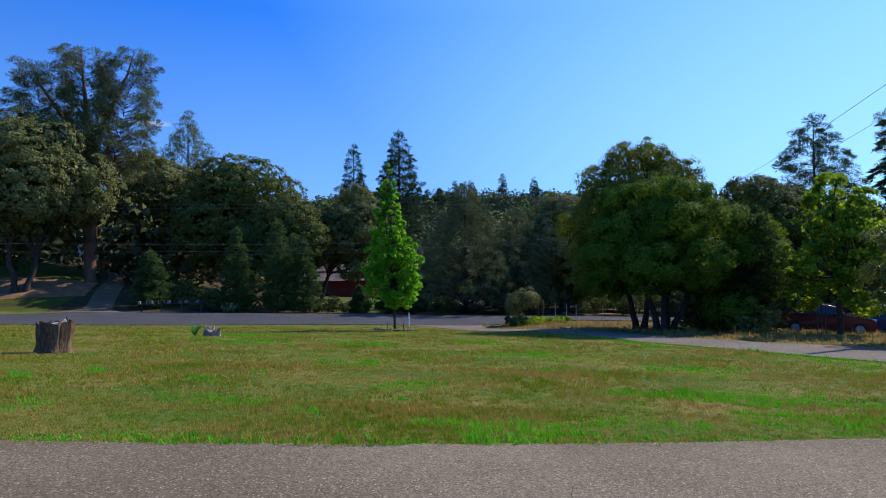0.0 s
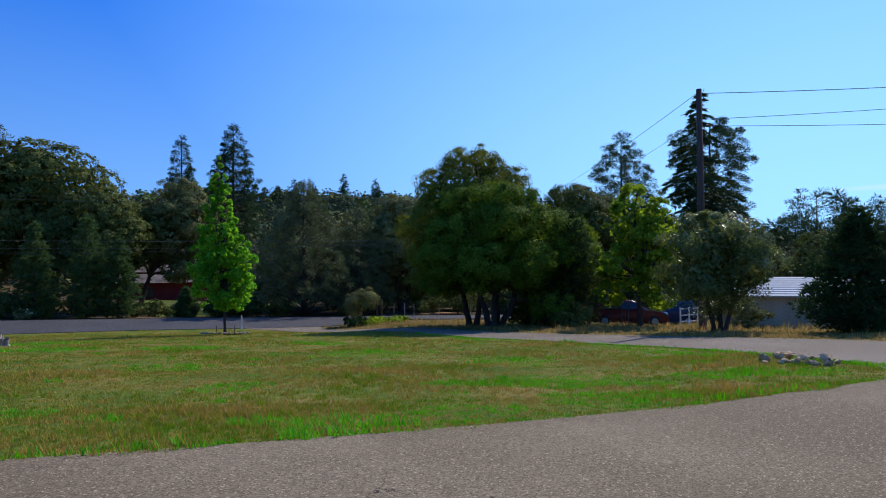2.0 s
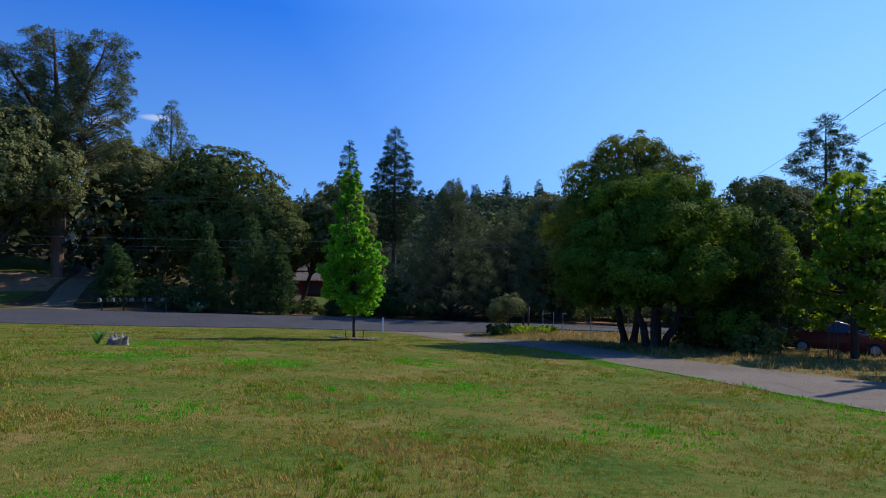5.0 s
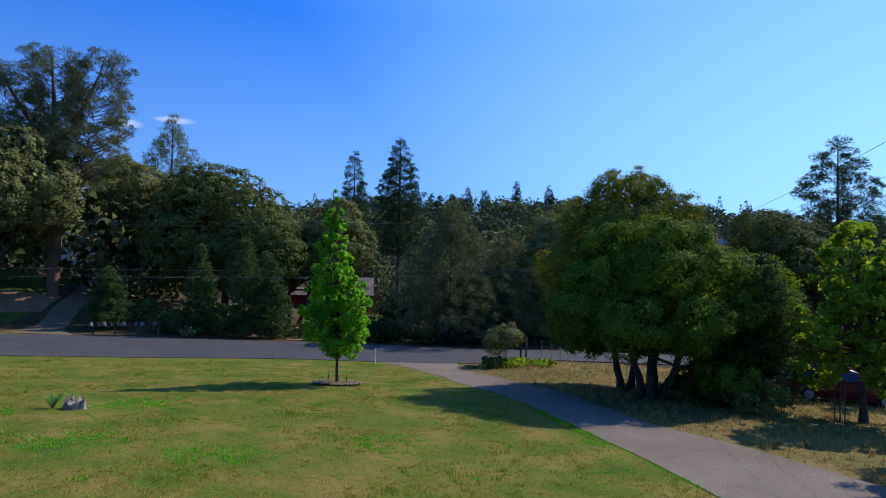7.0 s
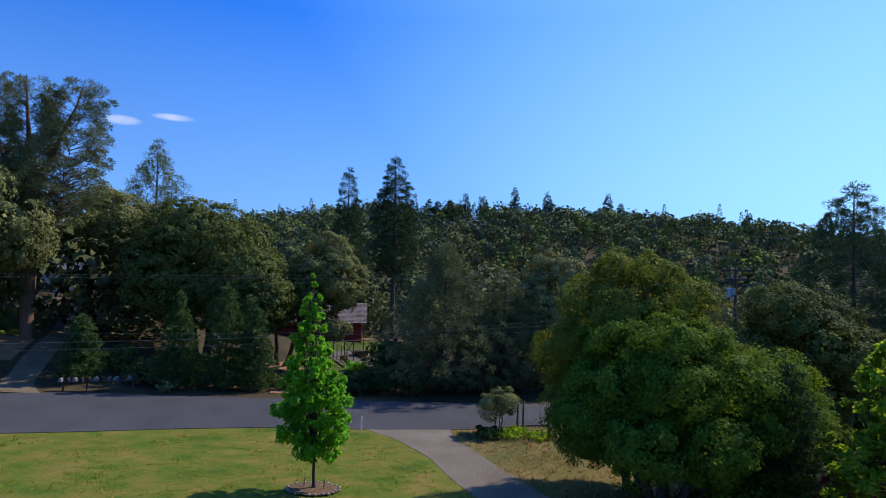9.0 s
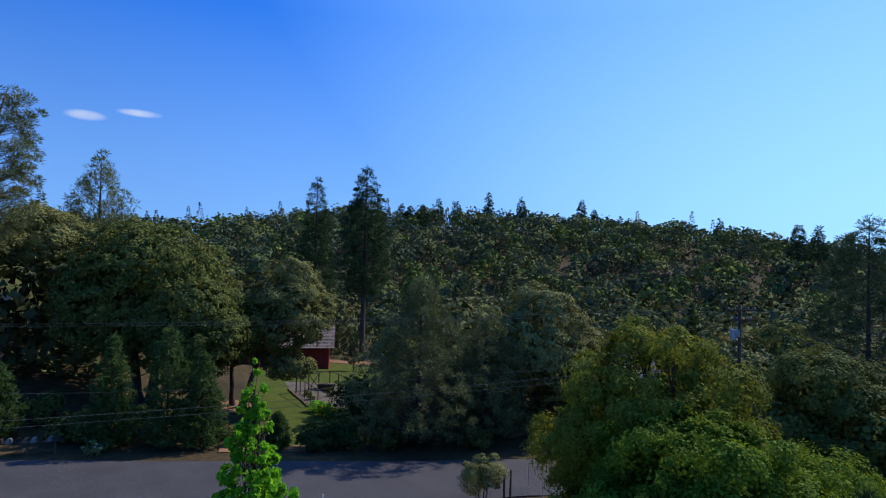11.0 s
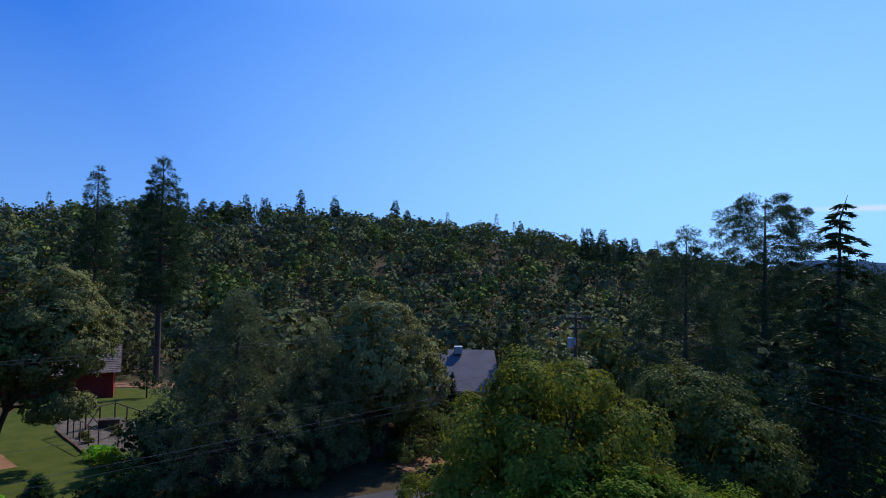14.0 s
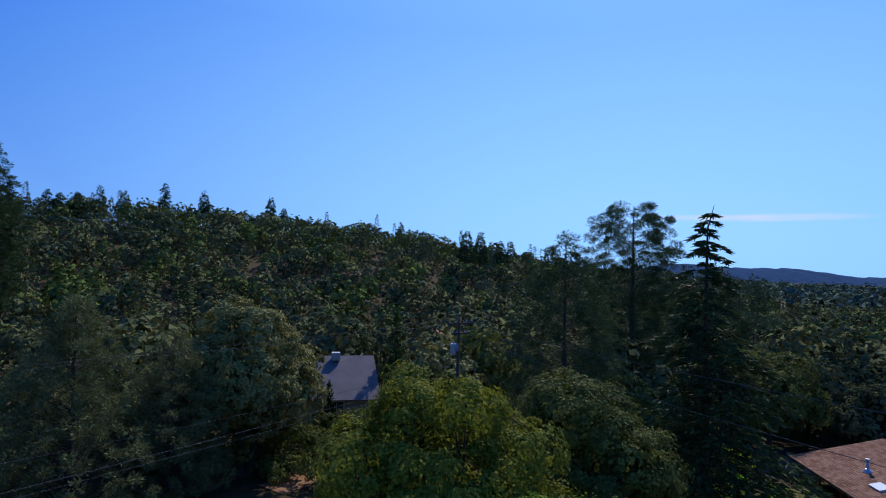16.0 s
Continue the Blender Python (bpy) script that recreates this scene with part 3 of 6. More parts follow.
DRIVE_EDGE = [(-30, 2.0), (-20, 2.4), (-8, 3.05), (-3.0, 3.31), (-1.7, 3.42), (-0.3, 3.64), (0.5, 3.75), (1.7, 4.0), (2.74, 4.28), (3.5, 4.48), (5.6, 5.05), (8.0, 5.9), (14, 7.6), (22, 9)]
ribbon("driveway_front", DRIVE_EDGE, [(-30, -6), (-8, -5), (0, -4.5), (9, -3), (24, 2)], 0.009, M_ASPHALT, "worn grey-brown asphalt driveway with fine cracks", "driveway", 14, 0.6)
ROAD_NEAR = [(-60, 10), (-37.77, 24.28), (-25.85, 32.18), (-18.53, 35.87), (-15.05, 37.68), (-9.64, 39.77), (-5.11, 40.78), (-0.13, 42.37), (6, 43.6), (14, 45), (26, 46), (50, 44)]
ROAD_FAR = [(-66, 18), (-40, 34), (-26.5, 42.6), (-22.5, 43.6), (-18.85, 44.3), (-12.5, 45.7), (-4.4, 47.6), (0.7, 49.0), (8, 51.4), (16, 52.8), (28, 53.5), (52, 51.5)]
ribbon("road", ROAD_NEAR, ROAD_FAR, 0.03, M_ROAD, "smooth dark grey asphalt road", "road", 8, 1.0)
SIDE_L = [(-5.79, 41.57), (-4.61, 40.59), (-3.03, 39.49), (-0.69, 35.97), (0.73, 31.87), (2.75, 27.29), (4.4, 22.53), (5.5, 19), (6.1, 16.3), (6.7, 13), (7.3, 10.5), (7.3, 8.5), (7.35, 6.9), (7.05, 6.1), (6.5, 5.6), (5.9, 5.1)]
SIDE_R = [(0.32, 44.04), (-0.22, 43.01), (-0.05, 41.29), (1.82, 36.89), (3.12, 32.92), (5.21, 28.24), (6.9, 22.4), (8.6, 20.2), (9.5, 17.6), (10.4, 14.5), (11.2, 12), (11.6, 9.6), (12.2, 7.5), (11.6, 6.2), (10.5, 5.2)]
ribbon("lawn", [(-45, 2.0), (-45, 42)], [(10, 2.0), (8.6, 5), (7.65, 6.6), (7.7, 8.5), (7.6, 10.5), (7.0, 13), (6.4, 16.3), (5.8, 19), (4.7, 22.53), (3.06, 27.25), (1.04, 31.82), (-0.37, 36.08), (-2.82, 39.59), (-4.37, 41.1)], 0.0, M_LAWN, "mown green lawn with dry brown patches", "lawn", 70, 0.6)
ribbon("verge", [(12.5, 7.5), (11.2, 9.6), (10.9, 12), (10.1, 14.5), (9.2, 17.6), (8.3, 20.2), (6.6, 22.4), (4.91, 28.29), (2.81, 32.87), (1.56, 36.9), (-0.26, 41.08), (-0.33, 42.66), (0, 43)], [(46, 7), (46, 43)], -0.005, M_DRY, "dry golden grass under the oaks", "grass verge", 40, 0.8)
ribbon("lawn_far", [(-12.6, 49.5), (-14.6, 54.6), (-16.8, 60.5), (-20.2, 70), (-23, 92)], [(-9, 50.5), (-8, 56), (-5, 63), (-3, 72), (-2, 92)], 0.0, M_LAWN_FAR, "green lawn sloping to the red house, tree shade darkened into its colour", "lawn", 20, 1.0)
ribbon("driveway_side", SIDE_L, SIDE_R, 0.014, M_ASPHALT_PALE, "pale worn asphalt driveway down to the road", "driveway", 10, 0.7, 0.06)
ribbon("verge_far", [(-62, 30), (-60, 46), (-58, 62)], [(-33.2, 41.0), (-34.4, 49.0), (-40.5, 60.5)], 0.0, M_LAWN_FAR, "grass bank under the trees by the far driveway, shade put into its green", "grass verge", 20, 1.0)
ribbon("driveway_far", [(-31.6, 41.2), (-31.2, 44.6), (-33.5, 49.0), (-35.0, 53.0), (-37.7, 57.6), (-39.6, 60.5), (-44, 66), (-50, 72)], [(-26.4, 42.2), (-29.2, 44.8), (-31.6, 49.6), (-33.4, 53.4), (-35.7, 57.0), (-38.4, 61.4), (-42.6, 67), (-49, 73)], 0.03, M_ASPHALT, "pale driveway climbing under trees", "driveway", 5, 1.0)
# wooded ridge far beyond the valley
rx0 = np.linspace(-3200, 7000, 475)
crest = 26 + 16 * np.sin(rx0 * 0.0021 + 0.6) + 9 * np.sin(rx0 * 0.0063 + 2) + 3 * np.sin(rx0 * 0.031) + 2.2 * np.sin(rx0 * 0.083 + 1) + np.random.default_rng(3).normal(0, 1.2, len(rx0)) + 58 * smooth(rx0, 2300, 3100) - 0.012 * np.maximum(rx0 - 3000, 0)
far_v = [(x, 2550 + 700 * u - abs(x) * 0.15, -40 + (c + 40) * k) for x, c in zip(rx0, crest) for u, k in ((0, 0), (0.3, 0.6), (0.6, 0.93), (0.8, 1.0), (1.0, 0.5))]
far_f = [(i * 5 + j, i * 5 + j + 5, i * 5 + j + 6, i * 5 + j + 1) for i in range(474) for j in range(4)]
tagged(mesh_object("distant_ridge", far_v, far_f, M_DISTANT, None, "", True), "wooded ridge on the horizon, distance haze put into its blue colour", "hill", "", "structure")

# ---- trees near the road ----
rng0 = np.random.default_rng(5)
OAK_LOBES = [((0.0, 0.0, 5.3), (2.9, 2.8, 2.9))]
bumps = np.random.default_rng(77)
for ring_z, ring_r, count, big in ((2.4, 3.0, 8, 0.85), (3.4, 3.3, 9, 1.2), (5.0, 3.0, 8, 1.25), (6.5, 2.2, 7, 1.2), (7.8, 1.0, 4, 1.1)):
    for k in range(count):
        a = 6.2832 * (k + bumps.uniform(-0.25, 0.25)) / count + ring_z
        q = big * bumps.uniform(0.65, 1.2)
        rr = ring_r * bumps.uniform(0.78, 1.12)
        OAK_LOBES.append(((math.cos(a) * rr, math.sin(a) * rr, ring_z + bumps.uniform(-0.3, 0.3)), (q, q, q * 0.85)))
broadleaf("live_oak", "tall olive-tinted live oak with an airy crown", 8.1, 31.4, 9.4, [((c[0] * 0.86, c[1] * 0.86, c[2] * 1.13 + 0.15), tuple(0.95 * q for q in r)) for c, r in OAK_LOBES], 110000, 0.088, M_OAK_OLIVE, stems=((-0.5, 0.2), (0.5, 0.1)), trunk_r=0.15, seed=11, fork=0.2, width=0.7, puff=0.38, heart=0.72, cover=1.6, tri=True)
FRONT_L = [((0.0, 0.2, 4.6), (2.8, 2.5, 2.6))]
for ring_z, ring_r, count, big in ((2.7, 2.9, 8, 0.85), (3.5, 3.2, 9, 1.1), (4.8, 2.8, 8, 1.15), (6.0, 1.9, 6, 1.05), (6.7, 0.7, 3, 0.9)):
    for k in range(count):
        a = 6.2832 * (k + bumps.uniform(-0.25, 0.25)) / count + ring_z
        q = big * bumps.uniform(0.7, 1.2)
        rr = ring_r * bumps.uniform(0.8, 1.12)
        FRONT_L.append(((math.cos(a) * rr, math.sin(a) * rr * 0.85, ring_z + bumps.uniform(-0.3, 0.3)), (q, q, q * 0.85)))
broadleaf("live_oak", "dense bright green live oak with several dark trunks", 8.4, 28.3, 7.6, [((c[0] * 0.9, c[1], c[2]), tuple(0.95 * q for q in r)) for c, r in FRONT_L] + [((2.9, -0.4, 1.5), (1.2, 1.3, 1.0)), ((2.4, -1.6, 1.4), (1.0, 1.0, 0.9)), ((-2.5, 0.6, 2.3), (0.8, 0.9, 0.7))], 120000, 0.088, M_OAK_SUN, stems=((-0.7, 0.1), (0.0, -0.2), (0.3, 0.3), (1.2, 0.3)), trunk_r=0.15, seed=12, fork=0.24, width=0.7, puff=0.38, heart=0.72, cover=1.6, tri=True)
broadleaf("live_oak", "smaller live oak with a lop-sided crown", 12.4, 29.6, 6, crown_lobes(rng0, 2.6, 2.5, 0.4, 6.2, 16), 30000, 0.10, M_OAK_SUN, trunk_r=0.14, seed=12)
conifer("cypress", "dark dense cypress beside the driveway", 12.0, 27.0, 5.8, 1.9, M_CYPRESS, bare=0.04, whorls=26, per=9, lift=0.5, droop=0.1, tuft=0.2, tufts=16, trunk_r=0.12, seed=13, round_top=0.4)
rm = np.random.default_rng(8)
MAPLE_L = [((0.1, 0, 3.9), (0.8, 0.8, 1.5))]
for k in range(44):
    u, a = (k + 0.5) / 44, k * 2.4
    w = float(np.interp(u, (0, 0.25, 0.6, 1.0), (1.5, 2.1, 1.6, 0.35))) * rm.uniform(0.45, 1.05)
    q = rm.uniform(0.32, 0.62)
    MAPLE_L.append(((math.cos(a) * w + 0.2 * u, math.sin(a) * w, 1.4 + 4.6 * u + rm.uniform(-0.2, 0.2)), (q, q, q * 0.7)))
broadleaf("maple", "yellow-green maple with a thin trunk", 14.3, 24.8, 7.2, MAPLE_L, 17000, 0.17, M_MAPLE, trunk_r=0.11, seed=14, width=0.8, puff=0.32, heart=0, lie=0.35)
broadleaf("olive_tree", "silvery grey-green tree with several thin stems", 13.2, 17.8, 4.4, crown_lobes(rng0, 1.8, 1.75, 0.45, 4.35, 24, 0.34), 30000, 0.08, M_SILVER, stems=((-0.4, 0), (0.25, 0.15), (0.5, -0.15)), trunk_r=0.07, seed=15)
conifer("cypress", "broad dark conifer bush at the driveway edge", 14.8, 13.9, 3.7, 1.95, M_CYPRESS, bare=0.01, whorls=26, per=9, lift=0.45, droop=0.1, tuft=0.15, tufts=42, trunk_r=0.11, seed=16, round_top=0.08, cluster=6, width=0.28, power=0.85)
conifer("cedar", "tall dark cedar with layered drooping branches", 27.3, 38.9, 17.4, 7.4, M_CEDAR, bare=0.03, whorls=44, per=6, lift=0.05, droop=0.22, tuft=0.38, tufts=120, trunk_r=0.24, seed=17, flat=True, top_nod=0.6, power=1.05, ragged=0.45, cluster=4, width=0.3, sparse=0.22)
tufted("pine", "tall open pine with a rounded crown", 43.9, 60.5, 21.9, 4.4, M_PINE, outline=((0, 0.5), (0.15, 0.8), (0.4, 0.8), (0.65, 1.0), (0.85, 0.9), (1, 0.45)), bare=0.25, tufts=140, ball=0.9, needles=330, long=0.26, width=0.15, lift=0.45, trunk_r=0.35, seed=18)
tufted("pine", "conical open pine above the oaks", 27.0, 49.8, 17.0, 4.3, M_PINE, outline=((0, 0.75), (0.3, 1), (0.6, 0.8), (0.85, 0.42), (1, 0.06)), bare=0.12, tufts=240, ball=0.62, needles=150, long=0.36, width=0.13, lift=0.3, trunk_r=0.2, seed=19)
for i, (tx, ty, th, tr) in enumerate(((62, 68, 12, 4), (75, 78, 17, 5), (81, 76, 15.5, 5), (70, 66, 11, 4))):
    tufted("pine", "dark open pine far beyond the shed", tx, ty, th, tr, M_PINE, outline=((0, 0.5), (0.5, 1), (0.85, 0.85), (1, 0.4)), bare=0.25, tufts=70, ball=1.25, needles=60, trunk_r=0.25, seed=300 + i, group="far pines")
broadleaf("live_oak", "dark round live oak beyond the maple", 16.7, 35.8, 9.4, crown_lobes(rng0, 3.4, 3.2, 1.2, 9.3, 18), 34000, 0.15, M_OAK, trunk_r=0.2, seed=20)
tufted("pine", "fluffy grey-green pine across the road", -1.5, 53.1, 11.8, 5.2, M_GREYPINE, outline=((0, 1), (0.25, 1), (0.5, 0.7), (0.75, 0.36), (1, 0.07)), bare=0.04, tufts=400, ball=0.46, needles=90, long=0.42, width=0.17, lift=0.6, flat=0.9, trunk_r=0.2, seed=21, ragged=0.5)
tufted("pine", "smaller grey-green pine beside a larger one", 3.2, 55.0, 9.8, 3.2, M_GREYPINE, outline=((0, 1), (0.25, 1), (0.55, 0.72), (0.8, 0.42), (1, 0.1)), bare=0.06, tufts=200, ball=0.45, needles=85, long=0.42, width=0.17, lift=0.6, flat=0.85, trunk_r=0.15, seed=22, ragged=0.35)
broadleaf("grey_oak", "grey-green oak across the road", 8.0, 59.0, 11.6, crown_lobes(rng0, 4.8, 4.4, 0.8, 11.8, 16), 34000, 0.22, M_OLIVE, trunk_r=0.22, seed=23, stems=((-0.6, 0), (0.7, 0.2)))
broadleaf("live_oak", "wide live oak behind the mailboxes", -23.9, 58.0, 14.5, crown_lobes(rng0, 6.9, 6.2, 1.2, 15.0, 28), 32000, 0.27, M_OAK, trunk_r=0.35, seed=24, stems=((-1, 0), (1, 0.4)))
broadleaf("live_oak", "live oak with a broad shady crown", -18.9, 55.5, 11.5, crown_lobes(rng0, 4.4, 4.6, 1.5, 11.8, 16), 34000, 0.22, M_OAK, trunk_r=0.25, seed=25)
LEAN_L = [((q[0] + 3.8, q[1] + 0.5, q[2]), w) for q, w in crown_lobes(rng0, 4.0, 4.4, 3.6, 12.6, 22, 0.36)]
LEAN_L += [((4.6, -1.2, 4.0), (1.5, 1.4, 1.0)), ((5.6, -0.9, 3.7), (1.3, 1.3, 0.9)), ((0.6, -1.5, 5.6), (1.9, 1.8, 1.4)), ((-0.8, 0.5, 7.2), (2.2, 2.0, 1.8))]
broadleaf("grey_oak", "leaning grey-green oak at the lawn edge", -17.7, 60.8, 11, LEAN_L, 46000, 0.19, M_OLIVE, trunk_r=0.2, seed=26, stems=((1.7, 0), (-0.5, 0.5)))
for sx, sy, sh, sr, sd in ((-26.9, 46.5, 4.7, 1.9, 31), (-20.0, 47.2, 7.0, 1.8, 32), (-16.9, 48.0, 7.7, 2.2, 33), (-14.9, 48.4, 6.2, 1.9, 34), (-10.3, 49.3, 2.4, 1.0, 35)):
    conifer("cedar_sapling", "young dense dark green conifer by the road", sx, sy, sh, sr, M_SAPLING, bare=0.01, whorls=22, per=8, lift=0.6, droop=0.1, tuft=0.3, tufts=16, trunk_r=0.09, seed=sd, round_top=0.12, cluster=7, width=0.26, power=0.8, group="young conifers by the road")
tufted("grey_pine", "huge grey pine with an open forked crown and thick red trunk", -35.8, 52.0, 22.0, 3.5, M_GREYPINE, M_BARK_RED, outline=((0, 0.5), (0.25, 1.0), (0.6, 0.85), (0.85, 0.7), (1, 0.35)), bare=0.42, tufts=360, ball=0.8, needles=150, long=0.36, width=0.13, lift=0.5, trunk_r=0.42, seed=35, forks=((-1.0, 0.2, 1.0), (4.0, 0.4, 0.975), (-5.4, -0.4, 0.93)), ragged=0.5)
tufted("grey_pine", "slender pale blue-green pine", -34.8, 68.3, 20.4, 4.2, M_GREYPINE, outline=((0, 0.9), (0.4, 1), (0.75, 0.5), (1, 0.06)), bare=0.25, tufts=230, ball=0.6, needles=36, long=0.6, width=0.12, lift=0.9, flat=1.0, trunk_r=0.2, seed=36, ragged=0.6)
broadleaf("grey_oak", "wide grey-green oak over the far driveway", -39.0, 47.6, 11, crown_lobes(rng0, 7.2, 5.8, 3.0, 15.2, 26), 42000, 0.22, M_OLIVE, trunk_r=0.22, seed=37, stems=((-0.9, 0), (0.8, 0.9)))
broadleaf("grey_oak", "tangled grey oak behind the driveway", -35.5, 62, 12, crown_lobes(rng0, 5.0, 5.0, 4.5, 14.8, 18), 26000, 0.24, M_OLIVE, trunk_r=0.22, seed=38, stems=((-0.8, 0), (0.8, 0.5)))
tufted("pine", "very tall straight pine", -23.1, 106.7, 29.5, 4.0, M_PINE, outline=((0, 0.9), (0.3, 1), (0.6, 0.66), (0.85, 0.26), (1, 0.02)), bare=0.2, tufts=240, ball=0.85, needles=100, width=0.15, long=0.45, lift=0.1, flat=0.55, trunk_r=0.3, seed=39)
tufted("pine", "very tall pine with a bare lower trunk", -13.8, 99.7, 29.6, 4.4, M_PINE, outline=((0, 0.6), (0.25, 1), (0.6, 0.75), (0.85, 0.28), (1, 0.02)), bare=0.34, tufts=240, ball=0.85, needles=100, width=0.15, long=0.45, lift=0.1, flat=0.55, trunk_r=0.38, seed=40)
conifer("pine", "small pine on the far lawn", -11.6, 82, 5.2, 1.6, M_PINE, bare=0.2, whorls=12, per=6, lift=0.5, droop=0.1, tuft=0.3, tufts=10, trunk_r=0.08, seed=44)

# young tree on the lawn
def young_width(u):
    return float(np.interp(u, (0, 0.1, 0.28, 0.5, 0.7, 0.85, 1.0), (0.75, 1.2, 1.42, 1.08, 0.62, 0.34, 0.1)))


ry = np.random.default_rng(19)
YL = [((-0.3 * u + 0.06 * math.sin(9 * u), 0.05 * math.cos(7 * u), 1.55 + 5.9 * u), (young_width(u) * 0.55, young_width(u) * 0.55, 0.42)) for u in np.linspace(0.02, 0.97, 10)]
for k in range(46):
    u, a = (k + 0.5) / 46 * 0.97, k * 2.4
    w = young_width(u) * ry.uniform(0.55, 0.95)
    q = 0.2 + 0.22 * (1 - u) * ry.uniform(0.6, 1.3)
    YL.append(((-0.3 * u + math.cos(a) * w, math.sin(a) * w, 1.45 + 5.95 * u + 0.2 * w), (q, q, q * 0.75)))
YL += [((-0.32, 0.03, 7.6), (0.14, 0.14, 0.26)), ((-0.34, 0.02, 8.0), (0.08, 0.08, 0.22))]
broadleaf("sweetgum", "young bright green conical tree with a slim trunk", -4.37, 28.9, 8.2, [((c[0], c[1], c[2] * 1.035), r) for c, r in YL], 21000, 0.14, M_YOUNG, trunk_r=0.06, seed=41, fork=0.19, width=0.9, puff=0.26, heart=0, lie=0.35)
broadleaf("shrub", "round grey-green shrub beside the driveway mouth", 2.75, 42.2, 2.7, crown_lobes(rng0, 1.2, 1.1, 0.5, 2.7, 9), 8000, 0.09, M_OLIVE, trunk_r=0.035, seed=42, stems=((-0.2, 0), (0.1, 0.1), (0.25, -0.1)), category="shrub")


def low_bush(name, label, x, y, rx, h, leaf, n, size, seed, group=""):
    """A bush that sits on the ground: short stems and leaves."""
    rng = np.random.default_rng(seed)
    ob = thing(name, at_ground(x, y, 0, -0.04), label, "shrub", group)
    v, f = merge([tube([(0, 0, 0), (math.cos(a) * rx * 0.3, math.sin(a) * rx * 0.3, h * 0.5)], [0.03, 0.012], 5) for a in np.linspace(0, 5.2, 6)])
    mesh_object("stems", v, f, M_BARK, ob)
    lobes = crown_lobes(rng, rx, rx, -0.1 * h, h, 7, 0.5)
    v, f = lobes_leaves(rng, lobes, n, size, 0.3)
    v2, f2 = hearts(rng, lobes, 0.75, size, 0.55)
    v, f = np.concatenate([v, v2]), f.tolist() + (f2 + len(v)).tolist()
    mesh_object("leaves", v, f, leaf, ob)
    return ob


for bx, by, br, bh, bl, bs in ((2.2, 40.4, 0.8, 0.8, M_CYPRESS, 1), (3.6, 40.6, 1.0, 0.6, M_MAPLE, 2), (5.0, 39.8, 0.9, 0.5, M_MAPLE, 3), (-12.8, 49.6, 0.9, 1.3, M_OAK, 4), (-11.5, 50.6, 0.8, 1.0, M_OAK, 5), (-9.6, 59.4, 0.9, 1.0, M_MAPLE, 6), (27.5, 33.0, 0.9, 1.7, M_MAPLE, 7), (-20.3, 45.8, 0.6, 0.7, M_OLIVE, 8), (-14.6, 50.5, 0.7, 1.0, M_OAK, 9), (-3.6, 51.2, 1.2, 1.2, M_OAK, 10), (2.6, 53.2, 1.4, 1.3, M_OAK, 11),
                               (-22.6, 47.6, 1.6, 2.0, M_OAK, 12), (-20.8, 49.2, 1.8, 2.4, M_OAK, 13), (-17.6, 49.8, 1.6, 2.2, M_OAK, 14), (-26.4, 50.0, 1.6, 2.0, M_OAK, 15), (12.8, 55.4, 2.2, 2.6, M_OAK, 16), (17.6, 56.4, 2.2, 2.8, M_OAK, 17), (24.0, 45.0, 2.4, 3.0, M_OAK, 18), (13.2, 35.4, 1.4, 1.6, M_OAK, 19), (10.6, 28.6, 0.9, 1.0, M_OAK, 20), (-6.6, 52.2, 1.3, 1.6, M_OAK, 21), (33.5, 32.5, 1.4, 2.2, M_MAPLE, 22), (32, 27, 2.0, 3.0, M_OAK, 23), (36, 45, 2.0, 1.6, M_MAPLE, 24), (33, 42, 1.6, 1.2, M_MAPLE, 25), (11.4, 25.6, 1.0, 1.2, M_OAK, 26), (10.3, 29.2, 1.2, 1.4, M_OAK, 28), (6.0, 58.5, 2.4, 3.2, M_OLIVE, 38), (11.5, 60.5, 2.6, 3.4, M_OAK, 39), (16.2, 62.5, 2.6, 3.2, M_OAK, 40), (2.8, 58.6, 2.0, 2.6, M_OAK, 41), (26.5, 55.5, 2.4, 2.8, M_OAK, 42), (21.5, 47.5, 2.0, 2.4, M_OAK, 43), (29.5, 43.0, 1.8, 2.0, M_MAPLE, 44), (4.6, 60.2, 1.8, 1.8, M_OAK, 29), (10.2, 57.4, 1.8, 1.6, M_OAK, 30), (-8.4, 52.6, 1.0, 1.0, M_OAK, 31), (14.6, 60, 2.0, 2.4, M_OAK, 32), (20, 61.5, 2.2, 2.6, M_OAK, 33), (18.6, 23.2, 1.0, 1.3, M_OLIVE, 34), (30, 46.5, 2.0, 2.2, M_OAK, 35), (24.5, 41.5, 1.8, 2.2, M_OAK, 36), (41, 47.5, 1.6, 1.8, M_MAPLE, 37), (-7.9, 49.9, 1.4, 1.8, M_CYPRESS, 45), (-6.0, 50.4, 1.4, 1.7, M_CYPRESS, 46), (-6.9, 59.8, 2.1, 3.6, M_CYPRESS, 47), (-5.6, 56.4, 2.0, 3.0, M_CYPRESS, 48), (-7.4, 55.0, 1.2, 1.8, M_CYPRESS, 49)):
    low_bush("bush", "low leafy bush on rough ground", bx, by, br, bh, bl, int(230 * br * bh + 500), 0.17, 70 + bs, "bushes")

